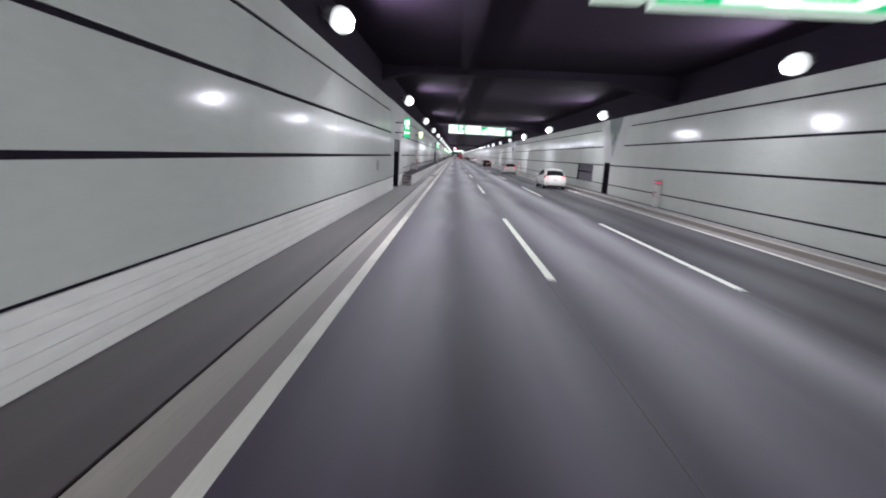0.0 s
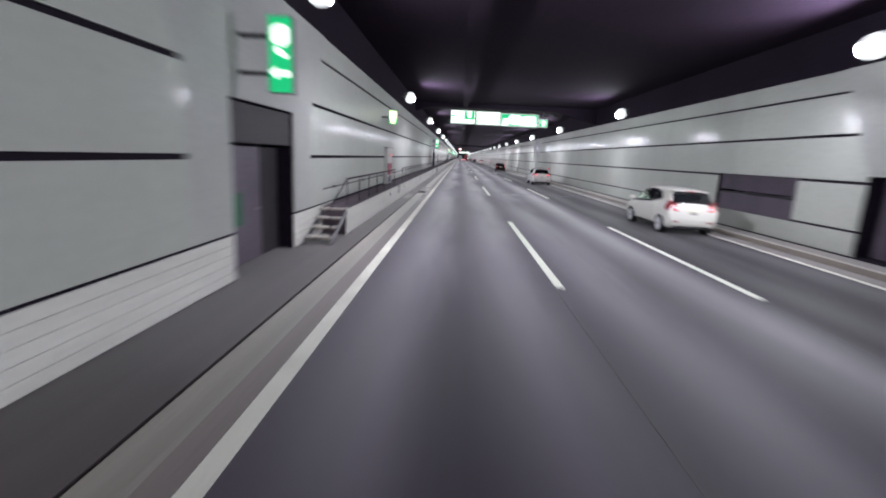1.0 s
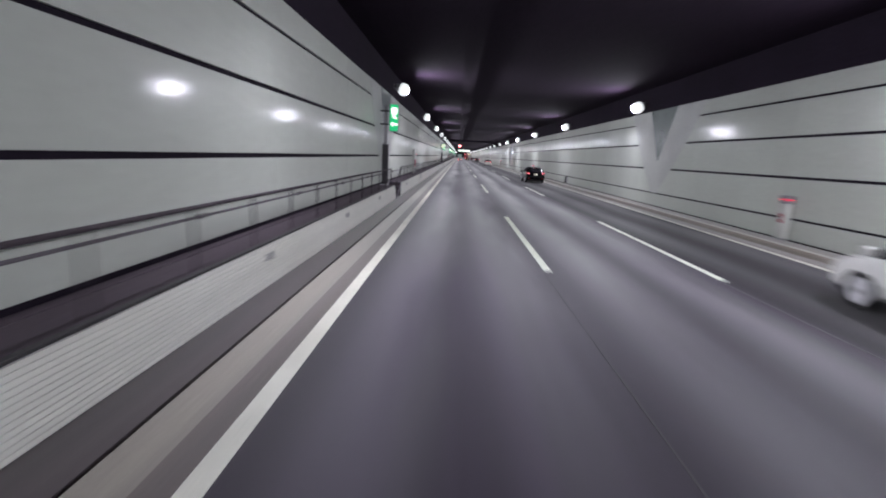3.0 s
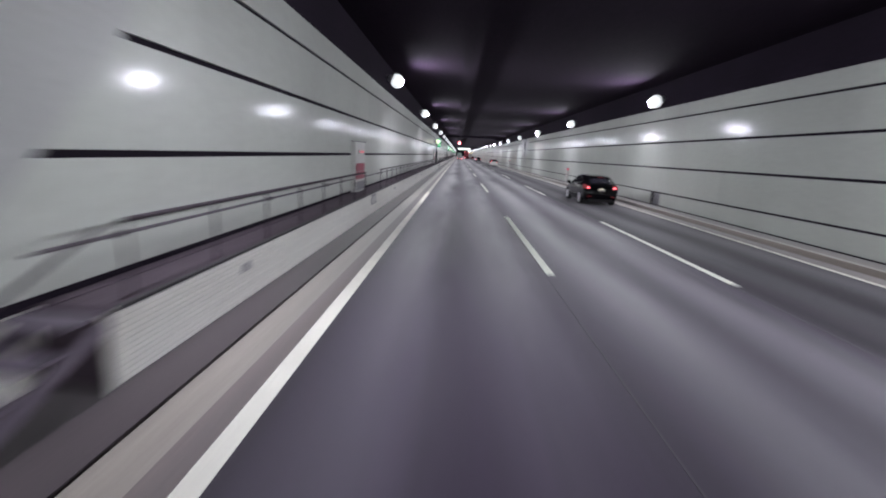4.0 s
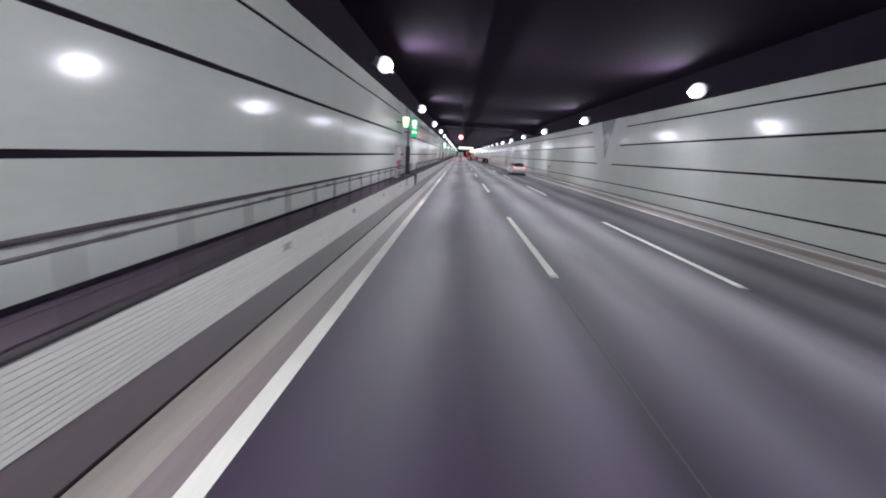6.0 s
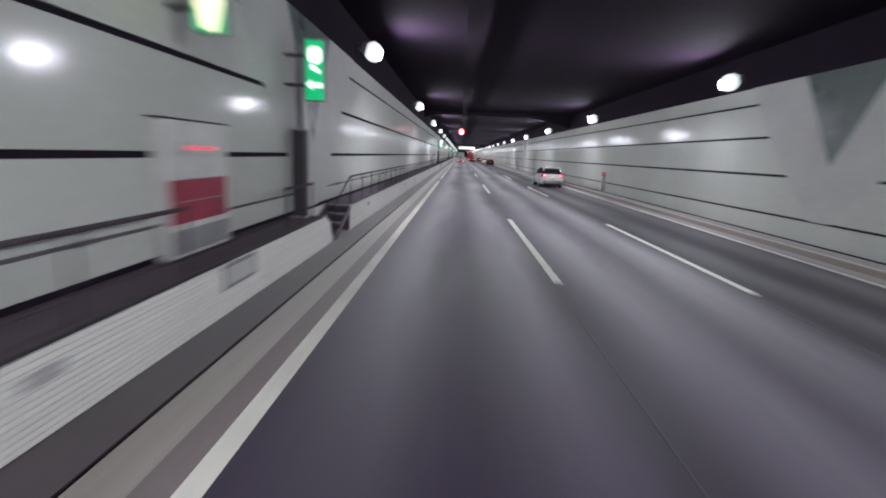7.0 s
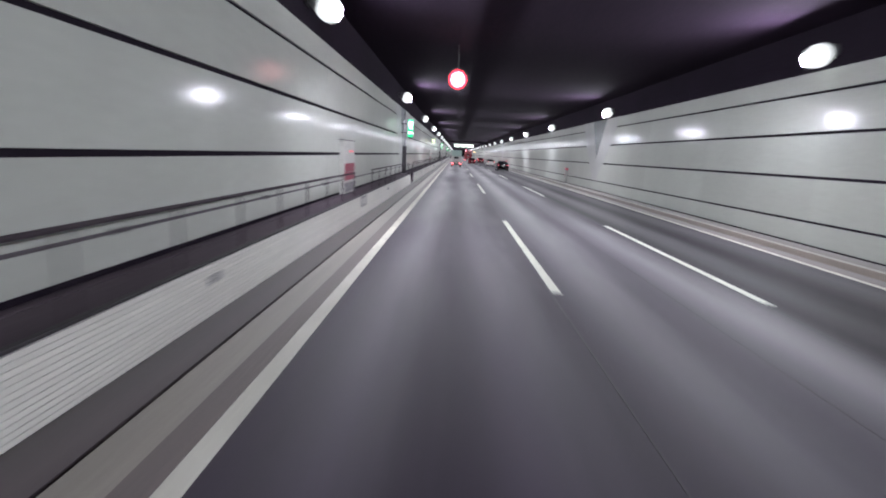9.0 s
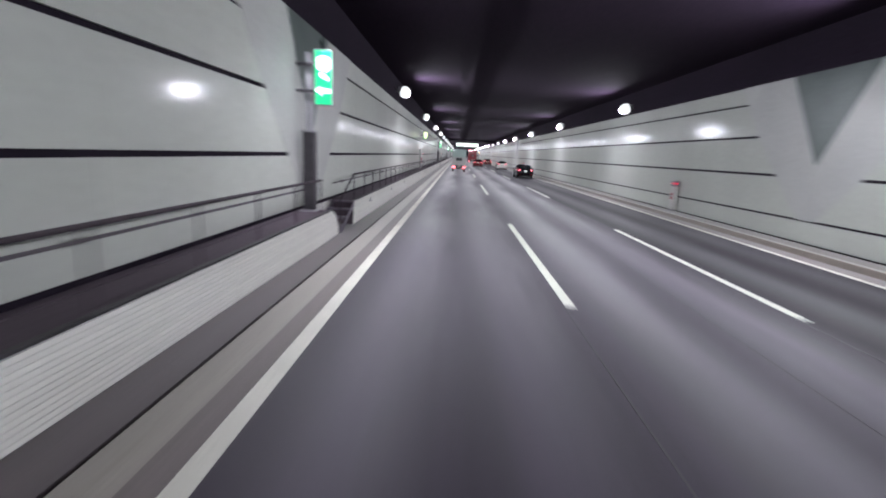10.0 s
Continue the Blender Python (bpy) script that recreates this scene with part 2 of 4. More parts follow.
# ---- mesh helpers ----
def mesh_of(name, bm, material, smooth=False):
    bmesh.ops.recalc_face_normals(bm, faces=bm.faces)
    me = bpy.data.meshes.new(name)
    bm.to_mesh(me)
    bm.free()
    for m in (material if isinstance(material, (list, tuple)) else [material]):
        me.materials.append(m)
    if smooth:
        for p in me.polygons:
            p.use_smooth = True
    return me


def part(name, bm, material, parent=None, label="", smooth=False):
    ob = new(name, mesh_of(name, bm, material, smooth))
    if parent is not None:
        ob.parent = parent
    return tagged(ob, label)


def box(x0, x1, y0, y1, z0, z1, bevel=0.0, bm=None):
    own = bmesh.new()
    bmesh.ops.create_cube(own, size=1)
    for v in own.verts:
        v.co = Vector(((x0 + x1) / 2 + v.co.x * (x1 - x0), (y0 + y1) / 2 + v.co.y * (y1 - y0), (z0 + z1) / 2 + v.co.z * (z1 - z0)))
    if bevel:
        bmesh.ops.bevel(own, geom=own.edges[:], offset=bevel, segments=2, affect="EDGES", profile=0.6)
    if bm is None:
        return own
    return merge(bm, own)


def merge(bm, own):
    me = bpy.data.meshes.new("tmp")
    own.to_mesh(me)
    own.free()
    bm.from_mesh(me)
    bpy.data.meshes.remove(me)
    return bm


def tube(a, b, r, seg=10, r2=None):
    bm = bmesh.new()
    a, b = Vector(a), Vector(b)
    bmesh.ops.create_cone(bm, cap_ends=True, segments=seg, radius1=r, radius2=r if r2 is None else r2, depth=(b - a).length)
    q = (b - a).to_track_quat("Z", "Y")
    bmesh.ops.transform(bm, matrix=Matrix.Translation((a + b) / 2) @ q.to_matrix().to_4x4(), verts=bm.verts)
    return bm


def prism(points, axis, lo, hi, bevel=0.0):
    """A flat outline, pulled out along an axis: 'x' takes (y, z), 'y' takes (x, z), 'z' takes (x, y)."""
    bm = bmesh.new()

    def at(p, d):
        return {"x": (d, p[0], p[1]), "y": (p[0], d, p[1]), "z": (p[0], p[1], d)}[axis]
    a = [bm.verts.new(at(p, lo)) for p in points]
    b = [bm.verts.new(at(p, hi)) for p in points]
    bm.faces.new(a)
    bm.faces.new(b[::-1])
    for i in range(len(points)):
        j = (i + 1) % len(points)
        bm.faces.new((a[i], b[i], b[j], a[j]))
    if bevel:
        bmesh.ops.bevel(bm, geom=bm.edges[:], offset=bevel, segments=2, affect="EDGES", profile=0.6)
    return bm


def thing(name, label, category, group="", at=(0, 0, 0)):
    e = new(name)
    e.location = at
    return tagged(e, label, category, group)


def setting(name, bm, material, label="", category=""):
    return tagged(new(name, mesh_of(name, bm, material)), label, category, kind="structure")


# ---- ground, road, kerbs ----
GUT0, GUT1 = -2.38, -1.98
KERB_X = 9.2
setting("ground", box(-60, 70, Y0 - 30, Y1 + 30, -1.2, -0.6), M_BACK, "dark earth and concrete under the tunnel", "ground")
setting("road", box(GUT1, KERB_X, Y0, Y1, -0.6, 0.0), M_ASPHALT, "dark grey worn asphalt carriageway with tyre tracks", "road")
setting("gutter", box(GUT0, GUT1, Y0, Y1, -0.6, 0.004), M_GUTTER, "pale beige concrete gutter strip beside the asphalt", "gutter")
setting("drain_slot", box(GUT0 - 0.05, GUT0, Y0, Y1, -0.6, -0.06), M_SEAL, "dark narrow drain slot along the gutter", "drain")
setting("shoulder", box(-5.2, GUT0 - 0.05, Y0, Y1, -0.6, 0.0), M_SHOULDER, "brownish dusty asphalt shoulder", "shoulder")
setting("edge_strip", box(GUT1, EDGE_L - 0.10, Y0, Y1, 0.0, 0.004), M_STRIP, "grey-brown concrete strip between gutter and edge line", "pavement strip")
kerb = new("kerb")
tagged(kerb, "low pale concrete kerb walkway along the wall", "kerb", kind="structure")
part("kerb_face", box(KERB_X, KERB_X + 0.18, Y0, Y1, -0.6, 0.16, 0.015), M_GUTTER, kerb)
part("kerb_top", box(KERB_X + 0.182, WR - 0.10, Y0, Y1, -0.6, 0.13), M_STRIP, kerb)
part("kerb_gutter", box(8.714, KERB_X - 0.002, Y0, Y1, -0.3, 0.005), M_STRIP, kerb)

# painted lines
line_w = 0.19
edge = new("edge_line")
tagged(edge, "worn white painted line along the road edge", "road marking", kind="structure")
for a, b in ((Y0, 179.05), (182.45, Y1)):
    part("paint_strip", box(EDGE_L - line_w / 2, EDGE_L + line_w / 2, a, b, 0.0, 0.005), M_PAINT, edge)
part("paint_strip", box(8.56, 8.71, Y0, Y1, 0.0, 0.005), M_PAINT, edge)


def dash_line(x, label):
    first = None
    k = -2
    while 9.0 + 20 * k < Y1 - 20:
        y = 9.0 + 20 * k + 0.1
        if first is None:
            first = tagged(new("lane_dash", mesh_of("lane_dash", box(-0.08, 0.08, 0, 8.5, 0.0, 0.005), M_DASH)), label, "road marking",
                           "dashes between lanes")
            first.location = (x, y, 0)
        else:
            copy_thing(first, pose(x, y, 0))
        k += 1


dash_line(EDGE_L + LANE, "white painted dash of the lane line on asphalt")
dash_line(EDGE_L + 2 * LANE, "white painted dash of the outer lane line on asphalt")


seam = tagged(new("lane_seam"), "dark tar seam where two asphalt strips meet", "road seam", kind="structure")
for x in (EDGE_L + LANE - 0.1, EDGE_L + 2 * LANE - 0.11):
    part("tar_strip", box(x - 0.011, x + 0.011, Y0, Y1, 0.0, 0.003), M_TAR, seam)
part("tar_strip", box(3.82, 3.836, 150.0, 220.0, 0.0, 0.003), M_TAR, seam)


def expansion_joint(y):
    e = thing("expansion_joint", "dark steel and rubber expansion joint across the carriageway", "expansion joint", "joints", (0, y, 0))
    part("steel_edge", box(GUT1 + 0.01, 8.70, -0.1, -0.06, 0.0, 0.006), M_GREY, e)
    part("steel_edge", box(GUT1 + 0.01, 8.70, 0.06, 0.1, 0.0, 0.006), M_GREY, e)
    part("rubber_seal", box(GUT1 + 0.01, 8.70, -0.058, 0.058, 0.0, 0.004), M_SEAL, e)
    return e


copy_thing(expansion_joint(51.6), pose(0, 182.7, 0))
for x, y in ((3.4, 50.6), (3.65, 181.2)):
    c = thing("manhole_cover", "square steel cover set into the asphalt, scuffed bright", "manhole cover", "covers", (x, y, 0))
    part("cover_frame", box(-0.42, 0.42, -0.43, 0.43, 0.0, 0.005), M_COVER, c)
    part("cover_plate", box(-0.40, -0.03, -0.40, 0.40, 0.003, 0.009, 0.002), M_PATCH, c, "scuffed bright steel plate")
    part("cover_plate", box(-0.01, 0.40, -0.40, 0.40, 0.003, 0.009, 0.002), M_COVER, c)

gr = thing("drain_grate", "dark steel drain grate sunk in the gutter", "drain grate", "", (-2.18, 48.4, 0))
part("frame", box(-0.2, 0.2, 0, 1.5, 0.004, 0.009), M_SEAL, gr)
for k in range(9):
    part("bar", box(-0.17, 0.17, 0.08 + 0.155 * k, 0.14 + 0.155 * k, 0.009, 0.014), M_DARK, gr)
rp = tagged(new("repair_patch"), "pale scuffed concrete repair patches along the gutter", "repair patch", kind="structure")
for x0, x1, y0, y1 in ((-1.96, -1.73, 43.0, 53.5), (-2.80, -2.50, 44.5, 47.6), (-2.34, -2.02, 50.6, 54.0)):
    part("patch", box(x0, x1, y0, y1, 0.0, 0.009), M_PATCH, rp)

# ---- walls with their openings, ceiling ----
L_NICHE = (28.4, 31.2, 0.0, 2.92)
R_DOOR = (31.9, 33.2, 0.13, 2.18)
R_WIN = (35.6, 40.0, 0.70, 2.06)
R_GAP = (104.2, 105.3, 0.13, 0.74)


def wall(name, x0, x1, holes, label):
    """A thick wall along the tunnel, in lengths that leave its openings free."""
    top = new(name)
    tagged(top, label, "wall", kind="structure")
    y = Y0
    for a, b, z0, z1 in sorted(holes):
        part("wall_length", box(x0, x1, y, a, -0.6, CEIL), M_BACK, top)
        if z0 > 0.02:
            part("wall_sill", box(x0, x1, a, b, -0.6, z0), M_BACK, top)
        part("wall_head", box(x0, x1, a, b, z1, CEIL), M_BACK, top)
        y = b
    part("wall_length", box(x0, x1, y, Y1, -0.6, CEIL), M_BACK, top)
    return top


wall_west = wall("wall_west", WL - 0.75, WL - 0.05, [L_NICHE], "dark concrete tunnel wall faced with pale enamel panels")
wall_east = wall("wall_east", WR + 0.05, WR + 0.75, [R_DOOR, R_WIN, R_GAP], "dark concrete tunnel wall faced with pale enamel panels")
setting("ceiling", box(WL - 1.6, WR + 1.6, Y0, Y1, CEIL, CEIL + 0.5), M_CEIL, "near-black concrete tunnel ceiling", "ceiling")
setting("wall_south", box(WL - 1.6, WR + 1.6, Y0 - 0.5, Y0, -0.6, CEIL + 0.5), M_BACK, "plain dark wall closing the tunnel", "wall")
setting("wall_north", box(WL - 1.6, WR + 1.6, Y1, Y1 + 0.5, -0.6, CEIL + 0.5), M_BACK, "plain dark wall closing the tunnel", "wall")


def ceiling_beam(y, label):
    """A cross beam under the ceiling with splayed haunches down to the wall heads."""
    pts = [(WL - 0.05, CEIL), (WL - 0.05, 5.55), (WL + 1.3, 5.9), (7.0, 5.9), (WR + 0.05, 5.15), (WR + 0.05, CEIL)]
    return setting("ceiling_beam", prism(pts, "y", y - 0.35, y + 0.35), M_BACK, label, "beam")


for y in (24.0, 58.6, 187.0, 333.0):
    ceiling_beam(y, "dark concrete cross beam with splayed ends under the ceiling")


# recesses behind the openings
def recess(name, x0, x1, hole, label, inner):
    a, b, z0, z1 = hole
    e = new(name)
    tagged(e, label, "niche", kind="structure")
    lo, hi = min(x0, x1), max(x0, x1)
    part("back", box(hi if x1 > x0 else lo - 0.1, hi + 0.1 if x1 > x0 else lo, a - 0.1, b + 0.1, z0 - 0.1, z1 + 0.1), inner, e)
    part("cheek", box(lo, hi, a - 0.1, a, z0 - 0.1, z1 + 0.1), inner, e)
    part("cheek", box(lo, hi, b, b + 0.1, z0 - 0.1, z1 + 0.1), inner, e)
    part("soffit", box(lo, hi, a, b, z1, z1 + 0.1), inner, e)
    part("floor", box(lo, hi, a, b, z0 - 0.1, z0), inner, e)
    return e


recess("niche_west", WL - 0.75, WL - 1.5, L_NICHE, "dark recess with the emergency exit", M_DOOR)
recess("niche_door_east", WR + 0.75, WR + 1.5, R_DOOR, "dark narrow doorway recess", M_DOOR)
recess("niche_window_east", WR + 0.75, WR + 1.1, R_WIN, "dark recess behind shutters", M_DOOR)
part("niche_back", box(WR + 0.14, WR + 0.24, R_GAP[0] + 0.002, R_GAP[1] - 0.002, R_GAP[2] + 0.002, R_GAP[3] - 0.002), M_GREY, wall_east, "dull grey plate in a low recess")

# exit door, its header box and pale lower jamb
ex = thing("exit_door", "dark brown steel emergency door under a header box", "door", "", (WL - 0.42, 0, 0))
part("leaf", box(-0.03, 0.03, 28.5, 30.35, 0.02, 2.2, 0.008), M_DOOR, ex)
part("header_box", box(-0.1, 0.36, 28.42, 31.18, 2.24, 2.9, 0.02), M_DARK, ex)
part("side_panel", box(-0.03, 0.05, 30.4, 31.18, 0.02, 2.2, 0.008), M_DARK, ex)
part("door_handle", tube((0.03, 30.15, 1.0), (0.09, 30.15, 1.0), 0.018), M_STEEL, ex)
part("door_marking", box(0.031, 0.036, 28.9, 29.5, 0.75, 1.35), M_GREENPAINT, ex, "dim green painted marking")

sh = thing("shutter_cabinet", "dark grey louvred shutters set into the wall", "shutter", "", (WR + 0.12, 0, 0))
part("shutter_frame", box(0.0, 0.06, 35.62, 39.98, 1.36, 1.42, 0.006), M_DARK, sh)
for k in range(14):
    z = 0.75 + k * 0.092
    if abs(z + 0.03 - 1.39) < 0.05:
        continue
    part("slat", prism([(0.0, z), (0.015, z), (0.06, z + 0.085), (0.045, z + 0.085)], "y", 35.63, 39.97), M_DOOR, sh)
dr = thing("service_door", "dark steel service door in a narrow doorway", "door", "", (WR + 0.5, 0, 0))
part("leaf", box(0, 0.05, 31.93, 33.17, 0.15, 2.15, 0.006), M_DOOR, dr)
part("door_handle", tube((-0.06, 32.1, 1.1), (0, 32.1, 1.1), 0.018), M_STEEL, dr)


# ---- exit posts, signs, emergency cabinets ----
def green_sign(at, label):
    e = thing("exit_sign", label, "sign", "exit signs", at)
    part("case", box(-0.2, 0.2, -0.07, 0.07, -0.58, 0.58, 0.015), M_GREY, e)
    part("face", box(-0.18, 0.18, -0.078, -0.071, -0.56, 0.56), M_SIGN_G, e, "glowing green face")
    part("pictogram", prism([(-0.13, 0.17), (0.05, 0.12), (0.15, 0.2), (0.14, 0.42), (-0.02, 0.45), (-0.14, 0.38)], "y", -0.083, -0.079), M_SIGN_W, e)
    part("pictogram", prism([(-0.08, 0.02), (0.1, -0.06), (0.12, 0.0), (0.0, 0.11), (-0.08, 0.1)], "y", -0.083, -0.079), M_SIGN_W, e)
    part("arrow", prism([(-0.17, -0.27), (-0.04, -0.17), (-0.04, -0.23), (0.16, -0.23), (0.16, -0.32), (-0.04, -0.32), (-0.04, -0.38)], "y", -0.083, -0.079),
         M_SIGN_W, e)
    part("bracket", box(-0.7, -0.2, -0.03, 0.03, 0.25, 0.31), M_DARK, e)
    part("bracket", box(-0.7, -0.2, -0.03, 0.03, -0.31, -0.25), M_DARK, e)
    return e


SIGN_X = -3.0
green_sign((SIGN_X + 0.08, 28.8, 3.62), "tall glowing green exit sign bracketed above the emergency door")


def exit_post(y):
    e = thing("exit_post", "dark steel cabinet post with a slim grey mast on the walkway", "post", "exit posts", (-3.36, y, 0.72))
    part("cabinet", box(-0.13, 0.13, -0.12, 0.12, 0.0, 1.8, 0.015), M_DARK, e)
    part("mast", box(-0.07, 0.07, -0.06, 0.06, 1.8, 3.5, 0.01), M_GREY, e)
    part("cap", box(-0.15, 0.15, -0.14, 0.14, 1.8, 1.83, 0.006), M_GREY, e)
    part("base_plate", box(-0.18, 0.18, -0.17, 0.17, 0.0, 0.03, 0.005), M_STEEL, e)
    return e


for s in STATIONS:
    exit_post(s)
    green_sign((SIGN_X + 0.02, s - 0.15, 3.68), "tall glowing green exit sign on a mast")


def hydrant_cabinet(y):
    e = thing("hydrant_cabinet", "grey steel emergency cabinet with red panel and red lit strip", "cabinet", "emergency cabinets", (WL, y, 0.72))
    part("body", box(0.0, 0.16, -0.74, 0.74, 0.03, 1.72, 0.012), M_PALE, e)
    part("plinth", box(0.0, 0.19, -0.78, 0.78, 0.0, 0.03), M_DARK, e)
    part("red_door", box(0.162, 0.19, -0.7, 0.62, 0.46, 1.0, 0.01), M_RED, e, "red painted hose door")
    part("door_bar", box(0.192, 0.2, -0.62, 0.54, 0.725, 0.74, 0.002), M_GREY, e)
    part("upper_door", box(0.162, 0.18, -0.68, 0.68, 1.02, 1.26, 0.008), M_PALE, e)
    part("led_case", box(0.162, 0.22, -0.42, 0.36, 1.31, 1.47, 0.01), M_PALE, e)
    for k in range(4):
        part("led_bar", box(0.221, 0.226, -0.37 + k * 0.175, -0.25 + k * 0.175, 1.37, 1.41), M_LED, e, "red lit bar")
    part("lid", box(0.0, 0.19, -0.78, 0.78, 1.72, 1.74, 0.004), M_DARK, e)
    part("lower_door", box(0.162, 0.18, -0.68, 0.42, 0.08, 0.38, 0.008), M_GREY, e)
    part("side_door", box(0.162, 0.18, 0.46, 0.68, 0.08, 0.38, 0.008), M_GREY, e)
    return e


def phone_sign(y):
    e = thing("phone_sign", "glowing yellow and green emergency sign on a wall bracket", "sign", "phone signs", (SIGN_X - 0.08, y, 3.76))
    part("case", prism([(-0.2, -0.3), (0.2, -0.3), (0.2, 0.32), (-0.2, 0.32)], "y", -0.06, 0.06), M_GREY, e)
    part("face", prism([(-0.18, -0.28), (0.18, -0.28), (0.18, 0.3), (-0.18, 0.3)], "y", -0.068, -0.061), M_SIGN_G, e)
    part("wedge", prism([(-0.09, -0.26), (0.09, -0.26), (0.17, 0.05), (0.17, 0.28), (-0.17, 0.28), (-0.17, 0.05)], "y", -0.073, -0.069), M_SIGN_Y, e,
         "bright yellow wedge")
    part("bracket", box(-0.6, -0.2, -0.025, 0.025, -0.03, 0.03), M_DARK, e)
    return e


BOXES_L = [44.1, 96.8, 147.0, 197.2, 247.3, 297.4]
for y in BOXES_L:
    hydrant_cabinet(y)
for y in (42.4, 146.8, 246.9, 350.0):
    phone_sign(y)


def alarm_post(y):
    e = thing("alarm_post", "slim grey alarm cabinet with red lamp beside the wall", "cabinet", "alarm posts", (WR - 0.16, y, 0.13))
    part("body", box(-0.1, 0.12, -0.15, 0.15, 0.0, 1.1, 0.012), M_PALE, e)
    part("lamp_case", box(-0.11, 0.1, -0.17, 0.17, 1.1, 1.34, 0.01), M_GREY, e)
    for k in range(3):
        part("led_bar", box(-0.116, -0.111, -0.15 + k * 0.11, -0.08 + k * 0.11, 1.20, 1.25), M_LED, e, "red lit bar")
    part("led_bar", box(-0.09, 0.08, -0.176, -0.171, 1.20, 1.25), M_LED, e, "red lit bar")
    part("red_plate", box(-0.106, -0.101, -0.10, 0.10, 0.52, 0.80, 0.002), M_RED, e)
    part("alarm_button", tube((-0.125, 0, 0.66), (-0.106, 0, 0.66), 0.05, 14), M_PALE, e)
    part("plinth", box(-0.12, 0.13, -0.17, 0.17, 0.0, 0.05, 0.005), M_GREY, e)
    return e


for y in (24.0, 74.5, 124.0, 174.0, 224.0, 274.0):
    alarm_post(y)

wb = thing("wall_box", "small grey junction box screwed to the panel wall", "junction box", "", (WL, 22.47, 1.57))
part("body", box(0.0, 0.07, -0.16, 0.16, -0.22, 0.22, 0.01), M_GREY, wb)
part("lid", box(0.072, 0.082, -0.13, 0.13, -0.19, 0.19, 0.004), M_STEEL, wb)

# plain wedge-shaped plates over the construction joints
V_HALF = [(0.78, 0.35), (2.0, 1.6), (3.25, 2.8), (4.38, 3.7), (4.99, 4.15)]


def joint_plate(name_y, x0, x1, lowest):
    pts = [(name_y - h, max(z, lowest)) for z, h in V_HALF]
    pts += [(name_y + h, max(z, lowest)) for z, h in reversed(V_HALF)]
    return prism(pts, "x", x0, x1)


# dark green wedge laid on each joint plate, wider towards the top
def joint_inset(y, x0, x1):
    return prism([(y, 2.35), (y + 0.5, 3.2), (y + 1.55, 4.99), (y - 1.55, 4.99), (y - 0.5, 3.2)], "x", x0, x1)


for y in [v - 0.9 for v in JOINTS[1:]]:
    part("joint_plate", joint_plate(y, WL - 0.03, WL + 0.004, 0.78), M_PLATE, wall_west)
    part("joint_inset", joint_inset(y, WL + 0.004, WL + 0.008), M_INSET, wall_west, "dark green enamel")
for y in [v + 1.1 for v in JOINTS[1:]]:
    part("joint_plate", joint_plate(y, WR - 0.004, WR + 0.03, 0.78), M_PLATE, wall_east)
    part("joint_inset", joint_inset(y, WR - 0.008, WR - 0.004), M_INSET, wall_east, "dark green enamel")
part("joint_plate", prism([(27.3, 2.96), (32.3, 2.96), (33.6, 4.99), (26.2, 4.99)], "x", WL - 0.03, WL + 0.004), M_PLATE, wall_west)
part("joint_plate", prism([(30.6, 2.24), (33.2, 2.24), (34.6, 4.99), (28.6, 4.99)], "x", WR - 0.004, WR + 0.03), M_PLATE, wall_east)
part("joint_inset", prism([(31.7, 2.5), (32.1, 3.3), (33.0, 4.99), (30.4, 4.99), (31.3, 3.3)], "x", WR - 0.008, WR - 0.004), M_INSET, wall_east, "dark green enamel")
part("jamb_plate", box(WL - 0.03, WL + 0.004, 31.2, 32.3, 0.82, 2.95), M_PLATE, wall_west)
part("jamb_plate", box(WL - 0.03, WL + 0.004, 27.2, 28.4, 0.82, 2.95), M_PLATE, wall_west)

# ---- raised walkway with its railing ----
FACE_X, DECK_Z = -2.94, 0.72
SEGS = [(33.3, 81.6), (84.1, 151.0), (153.5, 213.4), (215.9, 282.3), (284.8, 345.3), (347.8, Y1)]


def slats(parent, y0, y1):
    n = 12
    h = (DECK_Z - 0.05) / n
    for k in range(n):
        part("slat", box(FACE_X - 0.03, FACE_X, y0, y1, 0.012 + k * h, 0.012 + (k + 1) * h - 0.008), M_SKIRT, parent)


